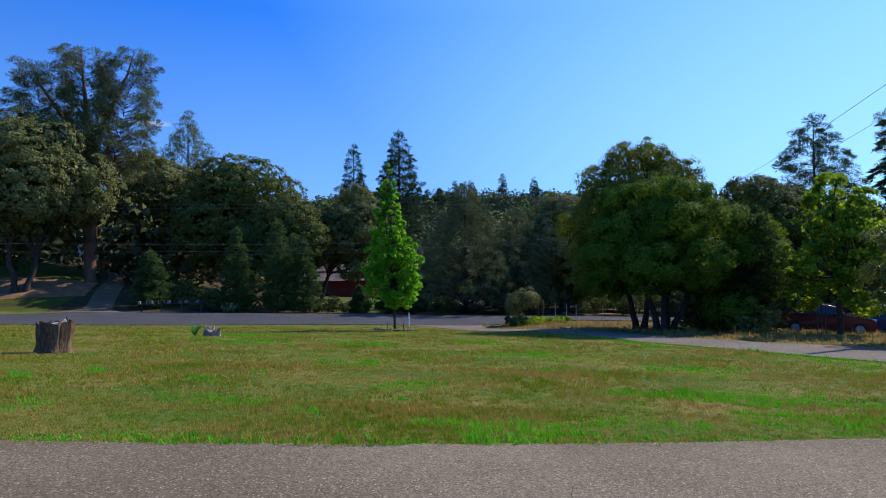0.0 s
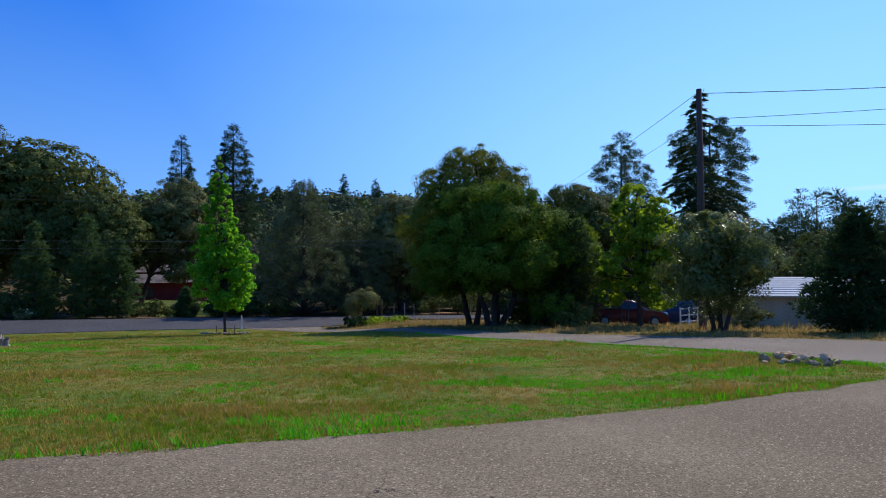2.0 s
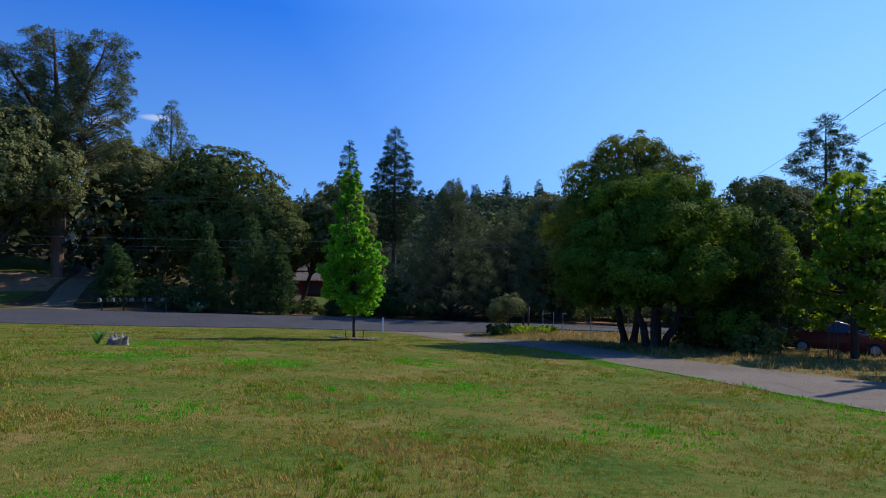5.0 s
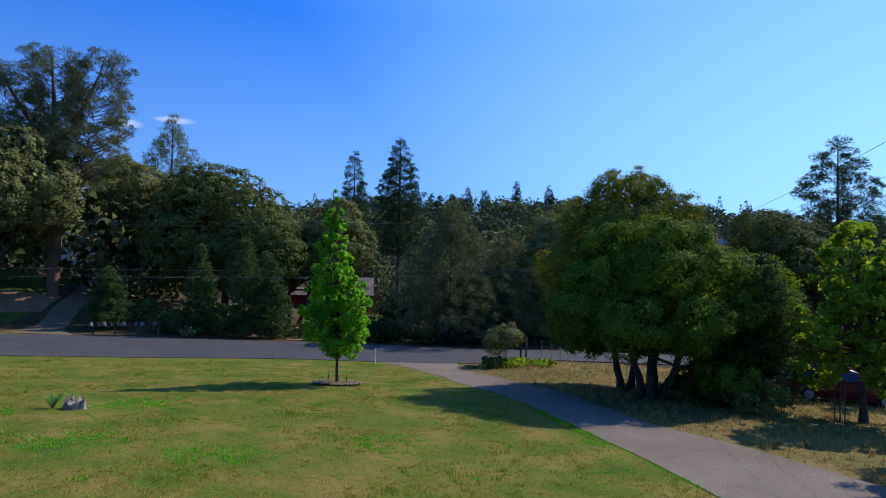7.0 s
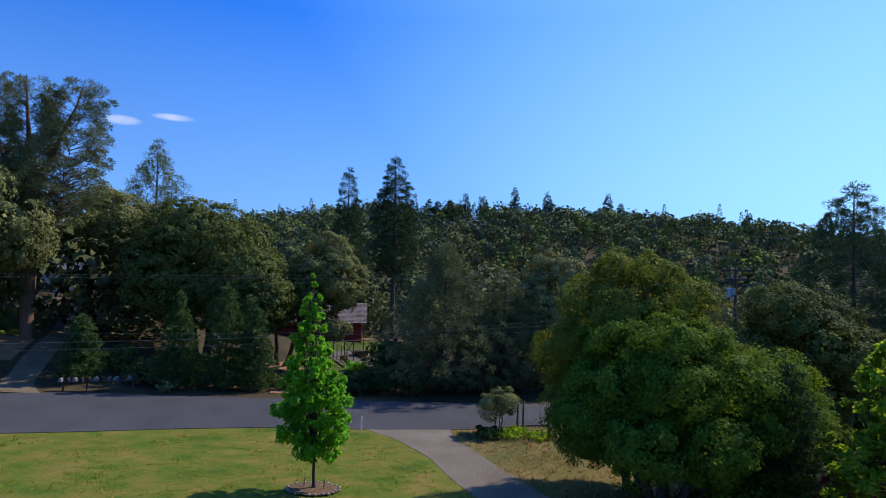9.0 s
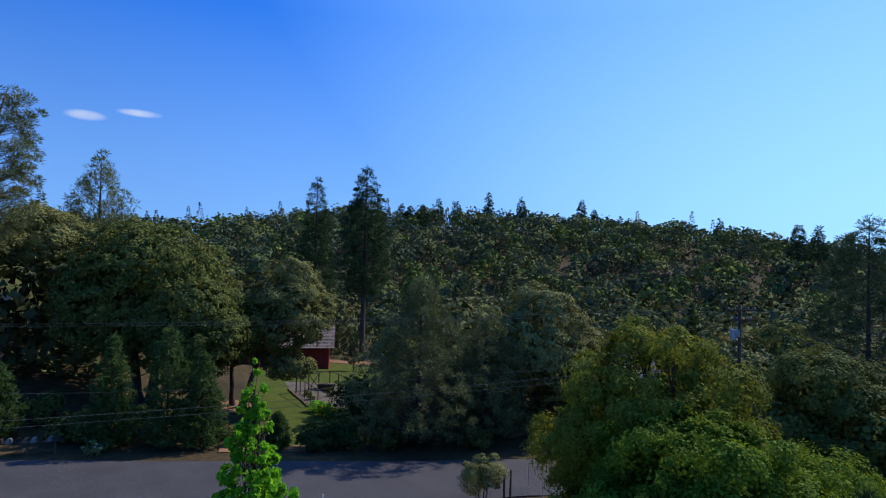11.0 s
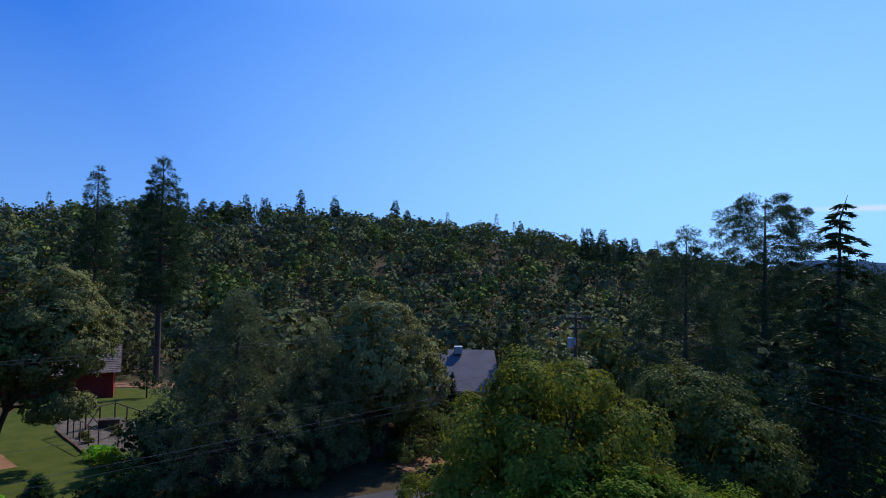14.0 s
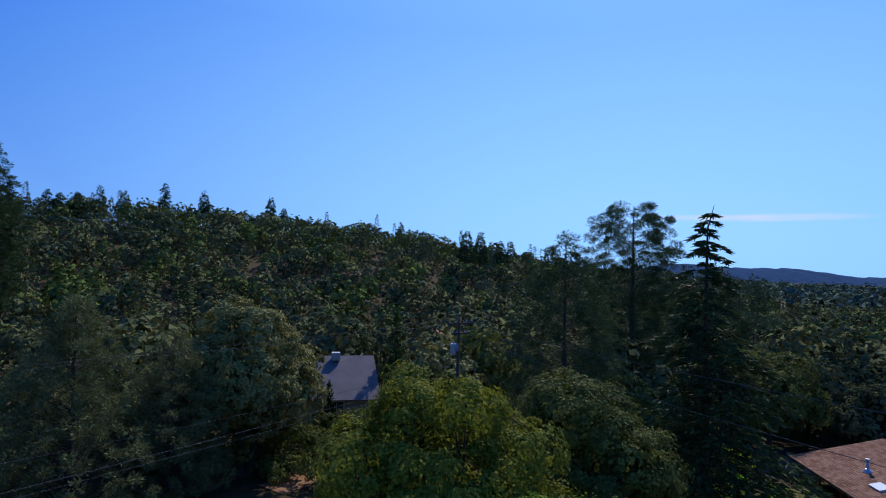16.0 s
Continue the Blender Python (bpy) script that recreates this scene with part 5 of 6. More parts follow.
for k, c in enumerate(("white", "black", "grey", "black", "black", "white", "black", "tan", "white", "black", "grey", "black")):
    u = -2.25 + 0.41 * k
    a = radians(22)
    mailbox(c, pose(-24.0 + u * math.cos(a), 44.35 + u * math.sin(a), ground_z(-24.0, 44.35) + 0.668, 0, 0, 22), 1.0 + 0.15 * (k % 3))
flowers = thing("flowering_shrub", at_ground(-19.9, 45.3), "low shrub with white flowers at the road edge", "shrub")
v, f = lobes_leaves(np.random.default_rng(3), crown_lobes(np.random.default_rng(3), 0.7, 0.5, -0.05, 0.7, 5), 1800, 0.09, 0.2)
mesh_object("leaves", v, f, M_OLIVE, flowers)
v, f = lobes_leaves(np.random.default_rng(6), crown_lobes(np.random.default_rng(3), 0.75, 0.55, 0.1, 0.78, 5), 150, 0.06, 0.12, 0.9)
mesh_object("blossom", v, f, M_PETAL, flowers)

# ---- fence by the driveway ----
def fence_line(pts, h, label, r=0.02, wires=4, mat=M_STEEL):
    fx, fy = pts[0]
    ob = thing("wire_fence", at_ground(fx, fy), label, "fence")
    z0 = ground_z(fx, fy)
    for (px, py) in pts:
        v, f = tube([(px - fx, py - fy, ground_z(px, py) - z0 - 0.1), (px - fx + 0.01, py - fy, ground_z(px, py) - z0 + h)], [r, r * 0.9], 6)
        mesh_object("post", v, f, mat, ob)
    for w in range(wires):
        line = [(px - fx, py - fy, ground_z(px, py) - z0 + h * (0.25 + 0.7 * w / max(1, wires - 1))) for px, py in pts]
        v, f = tube(line, [0.006] * len(line), 4)
        mesh_object("wire", v, f, M_WIRE, ob)
    return ob


fence_line([(5.4, 45.0), (5.8, 42.0), (6.0, 38.9), (7.2, 36.4), (8.9, 35.0), (10.9, 33.9), (13.5, 32.6), (16.2, 31.4)], 1.25, "thin wire fence on steel posts in dry grass")
for k, (px, py) in enumerate(((3.9, 42.7), (4.25, 42.9))):
    po = thing("fence_post", at_ground(px, py), "thick dark wooden fence post beside the shrub", "fence post", "posts by the shrub")
    v, f = tube([(0, 0, -0.1), (0, 0.01, 0.8), (0.01, 0, 1.5 + 0.06 * k)], [0.065, 0.06, 0.058], 9)
    mesh_object("post_body", v, f, M_WOOD_DARK, po, smooth_shade=True)
for k, (px, py) in enumerate(((13.3, 24.6), (13.55, 24.75), (13.45, 24.3), (12.3, 26.0), (12.5, 26.25), (11.0, 26.6))):
    po = thing("tree_stake", at_ground(px, py), "slim dark stake in the dry grass under the trees", "stake", "stakes under the trees")
    v, f = tube([(0, 0, -0.1), (0.01, 0, 0.7), (0.02, 0.01, 1.25)], [0.025, 0.022, 0.02], 6)
    mesh_object("stake_body", v, f, M_WOOD_DARK, po)

# ---- poles and wires ----
P1, P1_TOP = (14.05, 19.85), 9.27
P2, P2_TOP = (20.0, 51.9), 8.6


def pole(x, y, top, label, arms, can):
    z = ground_z(x, y)
    ob = thing("utility_pole", pose(x, y, z), label, "utility pole", "utility poles")
    h = top - z
    v, f = tube([(0, 0, -0.3), (0, 0, h * 0.5), (0, 0, h)], [0.15, 0.125, 0.10], 12)
    mesh_object("pole_shaft", v, f, M_POLE, ob, smooth_shade=True)
    for az, half, turn in arms:
        rot = Matrix.Rotation(radians(turn), 4, "Z")
        arm = part("crossarm", box(bmesh.new(), 0, 0, 0, half * 2, 0.1, 0.12, 0.01), M_POLE, ob)
        arm.matrix_basis = Matrix.Translation((0, 0, h - az)) @ rot @ Matrix.Translation((0, -0.19, 0))
        for q in (-0.92, -0.45, 0.45, 0.92):
            v, f = tube([(half * q, 0, 0.06), (half * q, 0, 0.12), (half * q, 0, 0.2)], [0.03, 0.05, 0.025], 8)
            mesh_object("insulator", v, f, M_STEEL, arm, "pale insulator")
    if can:
        bm = bmesh.new()
        bmesh.ops.create_cone(bm, cap_ends=True, segments=18, radius1=0.2, radius2=0.2, depth=0.62, matrix=Matrix.Translation((-0.5, -0.2, h - 2.0)))
        bmesh.ops.create_cone(bm, cap_ends=True, segments=18, radius1=0.21, radius2=0.15, depth=0.07, matrix=Matrix.Translation((-0.5, -0.2, h - 1.66)))
        tr = part("transformer", bm, M_STEEL, ob, "pale grey round transformer can")
        v, f = tube([(-0.5, -0.2, h - 1.66), (-0.5, -0.2, h - 1.42)], [0.05, 0.035], 8)
        mesh_object("bushing", v, f, M_STEEL, tr)
        part("bracket", box(bmesh.new(), -0.2, -0.12, h - 1.9, 0.3, 0.06, 0.5), M_STEEL, ob)
    return ob


pole(*P1, P1_TOP, "tall brown wooden utility pole beside the driveway", (), False)
pole(*P2, P2_TOP, "wooden utility pole with crossarms and a transformer", ((0.35, 1.1, 15), (1.0, 0.8, 15)), True)


def cable(name, label, a, b, sag, r=0.008):
    a, b = Vector(a), Vector(b)
    ob = thing(name, Matrix.Translation(a), label, "cable", "overhead wires")
    n = 28
    line = [(b - a) * u + Vector((0, 0, -4 * sag * u * (1 - u))) for u in np.linspace(0, 1, n)]
    v, f = tube(line, [r] * n, 5)
    mesh_object("strand", v, f, M_WIRE, ob)


cable("power_line", "thin overhead power line along the road", (19.0, 51.6, 8.45), (-62, 29.5, 7.6), 0.9)
cable("power_line", "thin overhead power line along the road", (20.9, 52.1, 8.3), (-60.5, 31.5, 7.4), 0.9)
cable("phone_line", "thick low phone cable along the road", (20.0, 51.7, 5.1), (-45, 20.5, 4.7), 0.8, 0.009)
cable("phone_line", "low phone cable along the road", (20.0, 51.7, 4.8), (-45, 21.5, 4.2), 0.8, 0.007)
cable("service_line", "low service cable above the road", (20.0, 51.7, 5.7), (-24, 40, 3.6), 0.7, 0.007)
cable("service_line", "overhead service wire from pole to pole", (14.05, 19.85, 9.17), (20.0, 51.9, 8.5), 0.25, 0.010)
cable("service_line", "overhead service wire from pole to pole", (14.05, 19.85, 8.08), (20.3, 51.9, 7.6), 0.35, 0.008)
cable("power_line", "overhead wire running on past the driveway", (14.05, 19.85, 9.11), (33.9, 8.06, 8.48), 0.3, 0.013)
cable("service_line", "overhead wire running on past the driveway", (14.05, 19.85, 8.12), (33.9, 8.06, 8.42), 0.3, 0.01)
cable("service_line", "overhead wire running on past the driveway", (14.05, 19.85, 7.88), (33.9, 8.06, 7.06), 0.3, 0.01)
cable("service_line", "guy wire from the transformer pole", (20.1, 51.8, 5.4), (25.5, 50.2, ground_z(25.5, 50.2)), 0.05, 0.012)

# ---- cars, gate, shed ----
def car(name, label, m, paint, L=4.3, W=1.75, H=1.5, hatch=True):
    """A parked car: shaped body, glass, wheels, lamps."""
    ob = thing(name, m, label, "car")
    side = [(-0.5, 0.30), (-0.495, 0.55), (-0.47, 0.66), (-0.44, 0.68), (-0.36, 0.98 if hatch else 0.72), (-0.30, 1.0), (0.02, 0.985), (0.10, 0.93), (0.21, 0.66), (0.34, 0.62), (0.45, 0.54), (0.49, 0.45), (0.5, 0.28), (0.47, 0.16), (-0.48, 0.16)]
    bm = bmesh.new()
    cols = []
    for wy, tuck in ((-0.5, 0.0), (-0.44, 0.0), (0.0, 0.0), (0.44, 0.0), (0.5, 0.0)):
        cols.append([bm.verts.new((sx * L * (0.985 if abs(wy) == 0.5 else 1), wy * W * (1 - 0.28 * max(0, sz - 0.62) / 0.38), sz * H * (0.97 if abs(wy) == 0.5 and sz > 0.3 else 1))) for sx, sz in side])
    for c in range(4):
        for i in range(len(side)):
            j = (i + 1) % len(side)
            bm.faces.new((cols[c][i], cols[c][j], cols[c + 1][j], cols[c + 1][i])).smooth = True
    bm.faces.new(cols[0][::-1])
    bm.faces.new(cols[4])
    bmesh.ops.recalc_face_normals(bm, faces=bm.faces)
    part("body", bm, paint, ob)
    for nm, quad in (("windscreen", ((0.205, 0.675), (0.10, 0.925))), ("rear_window", ((-0.43, 0.70), (-0.365, 0.95)))):
        (x0, z0), (x1, z1) = quad
        k0, k1 = 1 - 0.28 * max(0, z0 - 0.62) / 0.38, 1 - 0.28 * max(0, z1 - 0.62) / 0.38
        sgn = 1 if x0 > 0 else -1
        off = 0.012 * sgn
        vs = [(x0 * L + off, -0.43 * W * k0, z0 * H + 0.012), (x0 * L + off, 0.43 * W * k0, z0 * H + 0.012), (x1 * L + off, 0.41 * W * k1, z1 * H + 0.012), (x1 * L + off, -0.41 * W * k1, z1 * H + 0.012)]
        vs += [(p[0] - off * 0.6, p[1], p[2] - 0.008) for p in vs]
        mesh_object(nm, vs, [(0, 1, 2, 3), (7, 6, 5, 4), (0, 4, 5, 1), (1, 5, 6, 2), (2, 6, 7, 3), (3, 7, 4, 0)], M_GLASS, ob, "dark glass")
    for sgn in (-1, 1):
        for x0, x1 in ((-0.33, -0.13), (-0.11, 0.08)):
            vs = []
            for (px, pz) in ((x0 - (0.035 if x0 < -0.3 else 0), 0.69), (x1 + (0.07 if x1 > 0 else 0), 0.69), (x1 - (0.0 if x1 > 0 else 0), 0.92), (x0, 0.93)):
                k = 1 - 0.28 * max(0, pz - 0.62) / 0.38
                vs.append((px * L, sgn * (0.5 * W * k + 0.008), pz * H * 0.97))
            vs += [(p[0], p[1] - sgn * 0.006, p[2]) for p in vs]
            mesh_object("side_window", vs, [(0, 1, 2, 3), (7, 6, 5, 4), (0, 4, 5, 1), (1, 5, 6, 2), (2, 6, 7, 3), (3, 7, 4, 0)], M_GLASS, ob, "dark glass")
        for wx in (-0.31, 0.32):
            bm = bmesh.new()
            rot = Matrix.Rotation(radians(90), 4, "X")
            bmesh.ops.create_cone(bm, cap_ends=True, segments=20, radius1=0.32, radius2=0.32, depth=0.2, matrix=Matrix.Translation((wx * L, sgn * (0.5 * W - 0.08), 0.32)) @ rot)
            bmesh.ops.bevel(bm, geom=[e for e in bm.edges if e.calc_length() < 0.15], offset=0.03, segments=2, affect="EDGES")
            wheel = part("wheel", bm, M_BLACK, ob, "black tyre")
            bm = bmesh.new()
            bmesh.ops.create_cone(bm, cap_ends=True, segments=16, radius1=0.2, radius2=0.17, depth=0.05, matrix=Matrix.Translation((wx * L, sgn * (0.5 * W + 0.028), 0.32)) @ Matrix.Rotation(radians(-90 * sgn), 4, "X"))
            part("rim", bm, M_STEEL, wheel, "silver rim")
        part("headlight", box(bmesh.new(), 0.462 * L, sgn * 0.36 * W, 0.50 * H, 0.22, 0.34, 0.15, 0.04), M_LAMP, ob, "clear headlight")
        part("tail_light", box(bmesh.new(), -0.49 * L, sgn * 0.38 * W, 0.56 * H, 0.08, 0.22, 0.2, 0.02), M_RED_PAINT, ob, "red tail light")
        part("mirror", box(bmesh.new(), 0.09 * L, sgn * 0.54 * W, 0.68 * H, 0.12, 0.18, 0.12, 0.03), paint, ob)
    part("bumper", box(bmesh.new(), 0.485 * L, 0, 0.24 * H, 0.16, 0.92 * W, 0.26, 0.05), paint, ob)
    return ob


car("car", "red hatchback parked under the trees", pose(17.3, 31.4, ground_z(17.3, 31.4), 0, 0, -22), M_RED_PAINT)
car("car", "dark blue car parked behind a red one", pose(20.6, 33.0, ground_z(20.6, 33.0), 0, 0, 150), M_BLUE_PAINT, 4.4, 1.75, 1.5)
gate = thing("rail_gate", pose(17.3, 25.5, ground_z(17.3, 25.5), 0, 0, 8), "white three-rail gate beside the cars", "gate")
for gxx in (-0.52, 0.0, 0.52):
    part("post", box(bmesh.new(), gxx, 0, 0.45, 0.06, 0.06, 1.0, 0.01), M_WHITE, gate)
for gz in (0.35, 0.7, 1.05):
    part("rail", box(bmesh.new(), 0, -0.06, gz * 0.85, 1.12, 0.025, 0.045, 0.006), M_WHITE, gate)


def house_shell(name, m, label, sx, sy, h, pitch, wall, roof, over=0.45, ridge="x", courses=0, board=0.0, category="house", tile_w=0.0, windows=(), door=None):
    """A gabled house: four walls of boards, roof slopes of courses, gables, fascia, windows."""
    ob = thing(name, m, label, category)
    t = 0.16
    def wall_mesh(w, z0, z1):
        return box(bmesh.new(), 0, t / 2, (z0 + z1) / 2, w, t, z1 - z0)
    for nm, w, dx, dy, rz in (("wall_front", sx, 0, -sy / 2, 0), ("wall_back", sx, 0, sy / 2, 180), ("wall_side", sy - 2 * t, -sx / 2, 0, -90), ("wall_side", sy - 2 * t, sx / 2, 0, 90)):
        w_ = part("wall", wall_mesh(w, -0.6, h), wall, ob)
        w_.matrix_basis = pose(dx, dy, 0, 0, 0, rz)
        lap = None
        for k in range(int((h + 0.2) / board) if board else 0):
            if lap is None:
                vs = [(-w / 2, -0.03, 0), (w / 2, -0.03, 0), (w / 2, -0.012, board), (-w / 2, -0.012, board), (-w / 2, -0.002, 0), (w / 2, -0.002, 0), (w / 2, -0.002, board), (-w / 2, -0.002, board)]
                bd = mesh_object("board", vs, [(0, 1, 2, 3), (5, 4, 7, 6), (0, 4, 5, 1), (3, 2, 6, 7), (1, 5, 6, 2), (4, 0, 3, 7)], wall, w_)
                lap = bd.data
            else:
                bd = new("board", lap)
                bd.parent = w_
            bd.location = (0, 0, -0.2 + board * k)
    span = sy if ridge == "x" else sx
    run = sx if ridge == "x" else sy
    rise = span / 2 * math.tan(radians(pitch))
    rot = 0 if ridge == "x" else 90
    for sgn in (-1, 1):
        sheets = []
        bm = bmesh.new()
        slope = math.hypot(span / 2 + over, rise + over * math.tan(radians(pitch)))
        n = courses or 1
        for c in range(n):
            a, b = c / n, (c + 1) / n
            segs = max(1, int((run + 2 * over) / tile_w)) if tile_w else 1
            for s in range(segs):
                x0, x1 = -run / 2 - over + (run + 2 * over) * s / segs, -run / 2 - over + (run + 2 * over) * (s + 1) / segs - (0.012 if tile_w else 0)
                y0, y1 = -slope + slope * a - 0.03, -slope + slope * b
                lift = 0.035 + (0.012 * ((s * 7 + c * 3) % 3) if tile_w else 0)
                vv = [bm.verts.new(p) for p in ((x0, y0, lift), (x1, y0, lift), (x1, y1, 0.008), (x0, y1, 0.008), (x0, y0, -0.05), (x1, y0, -0.05), (x1, y1, -0.05), (x0, y1, -0.05))]
                for q in ((0, 1, 2, 3), (5, 4, 7, 6), (0, 4, 5, 1), (1, 5, 6, 2), (4, 0, 3, 7)):
                    bm.faces.new([vv[i] for i in q])
            if name == "shed" and c < n - 1:
                sheets.append(bm)
                bm = bmesh.new()
        for bm in sheets + [bm]:
            r = part("roof_sheet" if sheets else "roof", bm, roof, ob)
            r.matrix_basis = pose(0, 0, 0, 0, 0, rot + (0 if sgn < 0 else 180)) @ pose(0, 0, h + rise + 0.06, pitch, 0, 0)
    for sgn in (-1, 1):
        bm = bmesh.new()
        vs = [bm.verts.new(p) for p in ((-span / 2, -t / 2, h), (span / 2, -t / 2, h), (0, -t / 2, h + rise), (-span / 2, t / 2, h), (span / 2, t / 2, h), (0, t / 2, h + rise))]
        for q in ((0, 1, 2), (5, 4, 3), (0, 3, 4, 1), (1, 4, 5, 2), (2, 5, 3, 0)):
            bm.faces.new([vs[i] for i in q])
        g = part("gable", bm, wall, ob)
        g.matrix_basis = pose(0, 0, 0, 0, 0, rot) @ pose(sgn * (run / 2 - t / 2), 0, 0, 0, 0, 90)
        for s2 in (-1, 1):
            fa = part("fascia", box(bmesh.new(), 0, -slope / 2, -0.06, 0.04, slope, 0.18), M_WOOD_DARK, ob)
            fa.matrix_basis = pose(0, 0, 0, 0, 0, rot + (0 if s2 < 0 else 180)) @ pose(0, 0, h + rise + 0.02, pitch, 0, 0) @ pose(sgn * (run / 2 + over + 0.02), 0, 0)
    for (wx, wz, ww, wh, facing) in windows:
        dy, rz = (-sy / 2, 0) if facing == "front" else (0, 90)
        dx = wx if facing == "front" else sx / 2
        wi = part("window", box(bmesh.new(), 0, -0.005, wz, ww, 0.03, wh), M_WINDOW, ob, "dark window glass")
        wi.matrix_basis = pose(dx, dy if facing == "front" else wx, 0, 0, 0, rz)
        bm = bmesh.new()
        for cx, cz, bx, bz in ((0, wz + wh / 2 + 0.04, ww + 0.16, 0.08), (0, wz - wh / 2 - 0.04, ww + 0.16, 0.08), (-ww / 2 - 0.04, wz, 0.08, wh), (ww / 2 + 0.04, wz, 0.08, wh), (0, wz, 0.04, wh)):
            box(bm, cx, -0.03, cz, bx, 0.05, bz)
        fr = part("window_frame", bm, M_WHITE if wall is not M_RED_WALL else M_WOOD_DARK, wi, "white window frame" if wall is not M_RED_WALL else "dark window frame")
    return ob


def on(x, y, rz):
    return pose(x, y, ground_z(x, y), 0, 0, rz)


shed = house_shell("shed", on(27.2, 27.8, -24), "long tan shed with a white metal roof", 9.5, 4.6, 1.85, 19, M_SIDING, M_TIN, 0.35, "x", 9, 0.22, "shed")
red = house_shell("red_house", on(-21.0, 85.4, 12), "barn-red house with a grey tiled roof", 11, 8, 2.9, 26, M_RED_WALL, M_TILE, 0.6, "x", 16, 0.0, "house", 0.34, ((-1.5, 1.5, 1.2, 1.1, "front"), (-0.5, 1.5, 1.1, 1.0, "side")))
grey = house_shell("grey_house", on(17.6, 76.0, -14) @ pose(0, 0, 0.5), "low house with a dark grey shingle roof", 9.8, 12.4, 2.3, 24, M_SIDING, M_SHINGLE_GREY, 0.5, "x", 1, 0.0, "house", 0.0, ((-1.5, 1.4, 1.2, 1.0, "front"), (1.5, 1.4, 1.2, 1.0, "front")))
part("cooler", box(bmesh.new(), 1.6, -0.9, 5.2, 0.85, 0.85, 0.75, 0.04), M_STEEL, grey, "square grey roof cooler")
for k, (hx, hy, hr, hm) in enumerate(((68.4, 149.5, 30, M_SHINGLE_BROWN), (88, 168, 10, M_SHINGLE_BROWN), (-6, 262, 5, M_SHINGLE_GREY), (62, 205, -20, M_SHINGLE_BROWN), (108, 150, 25, M_SHINGLE_GREY))):
    house_shell("hillside_house", on(hx, hy, hr), "small far house half hidden in the hillside woods", 9, 7, 2.3, 22, M_SIDING, hm, 0.5, "x", 1, 0.0, "house", 0.0, ((-2, 1.2, 1.2, 1.0, "front"), (2, 1.2, 1.2, 1.0, "front")))
house_shell("white_house", on(-49.5, 78.0, 30), "pale house glimpsed under the trees", 9, 7, 3.0, 20, M_WHITE, M_SHINGLE_GREY, 0.5, "x", 1, 0.0, "house", 0.0, ((-2, 1.6, 1.2, 1.1, "front"),))

# brown house with deck
brown = thing("brown_house", pose(0, 0, 0), "house with a brown shingle roof and redwood deck", "house")
BO = Vector((43.7, 44.6, -1.1))
BU = (Vector((38.73, 37.09, -1.1)) - BO).normalized()
BV = Vector((-BU.y, BU.x, 0))
if BV.x < 0:
    BV = -BV
SL = Vector((BV.x * math.cos(radians(14)), BV.y * math.cos(radians(14)), math.sin(radians(14))))
NB = SL.cross(BU).normalized()
if NB.z < 0:
    NB = -NB
rb = random.Random(4)
V, F = [], []
for c in range(34):
    s = -0.4
    while s < 16:
        w = rb.uniform(0.28, 0.42)
        q = BO + SL * (0.19 * c)
        a, b = q + BU * s + NB * 0.022, q + BU * (s + w - 0.012) + NB * (0.022 + rb.uniform(0, 0.008))
        e, g = b + SL * 0.2 - NB * 0.018, a + SL * 0.2 - NB * 0.018
        o = len(V)
        V += [tuple(p) for p in (a, b, e, g, a - NB * 0.02, b - NB * 0.02)]
        F += [(o, o + 1, o + 2, o + 3), (o + 4, o + 5, o + 1, o)]
        s += w
rf = mesh_object("roof_shingles", V, F, M_SHINGLE_BROWN, brown, "brown shingles in courses")
def slab(name, o, u, v, n, th, mat, label=""):
    p = [o, o + u, o + u + v, o + v]
    q = [x - n * th for x in p]
    return mesh_object(name, [tuple(x) for x in p + q], [(0, 1, 2, 3), (7, 6, 5, 4), (0, 4, 5, 1), (1, 5, 6, 2), (2, 6, 7, 3), (3, 7, 4, 0)], mat, brown, label)
slab("roof_deck", BO - BU * 0.4, BU * 16.6, SL * 6.6, NB, 0.12, M_WOOD_DARK)
slab("fascia", BO - BU * 0.45 - SL * 0.04 + NB * 0.02, BU * 16.6, SL * 0.04, NB, 0.2, M_WOOD_DARK)
slab("roof_back", BO - BU * 0.4 + SL * 6.6, BU * 16.6, Vector((SL.x, SL.y, -SL.z)) * 6.6, NB, 0.12, M_SHINGLE_BROWN)
slab("wall", BO + BU * 0.6 + BV * 2.6 + Vector((0, 0, 0.35)), BU * 14, Vector((0, 0, -4.0)), BV, 0.16, M_SIDING)
slab("wall", BO + BU * 0.6 + BV * 2.6 + Vector((0, 0, 0.35)), BV * 8, Vector((0, 0, -4.0)), -BU, 0.16, M_SIDING)
slab("deck_floor", BO + BU * 0.4 + BV * 0.2 + Vector((0, 0, -2.3)), BU * 14, BV * 2.4, Vector((0, 0, 1)), 0.12, M_REDWOOD)
for k in range(6):
    p = BO + BU * (0.5 + 2.6 * k) + BV * 0.35
    v, f = tube([tuple(p + Vector((0, 0, -4.6))), tuple(p + Vector((0, 0, -0.05)))], [0.07, 0.07], 4)
    mesh_object("deck_post", v, f, M_REDWOOD, brown)
for hz in (-1.25, -2.0):
    slab("deck_rail", BO + BU * 0.4 + BV * 0.3 + Vector((0, 0, hz)), BU * 14, BV * 0.1, Vector((0, 0, 1)), 0.07, M_REDWOOD)
for k in range(60):
    p = BO + BU * (0.6 + 0.16 * k) + BV * 0.33
    slab("baluster", p + Vector((0, 0, -1.3)), BU * 0.035, BV * 0.035, Vector((0, 0, 1)), 0.75, M_REDWOOD)
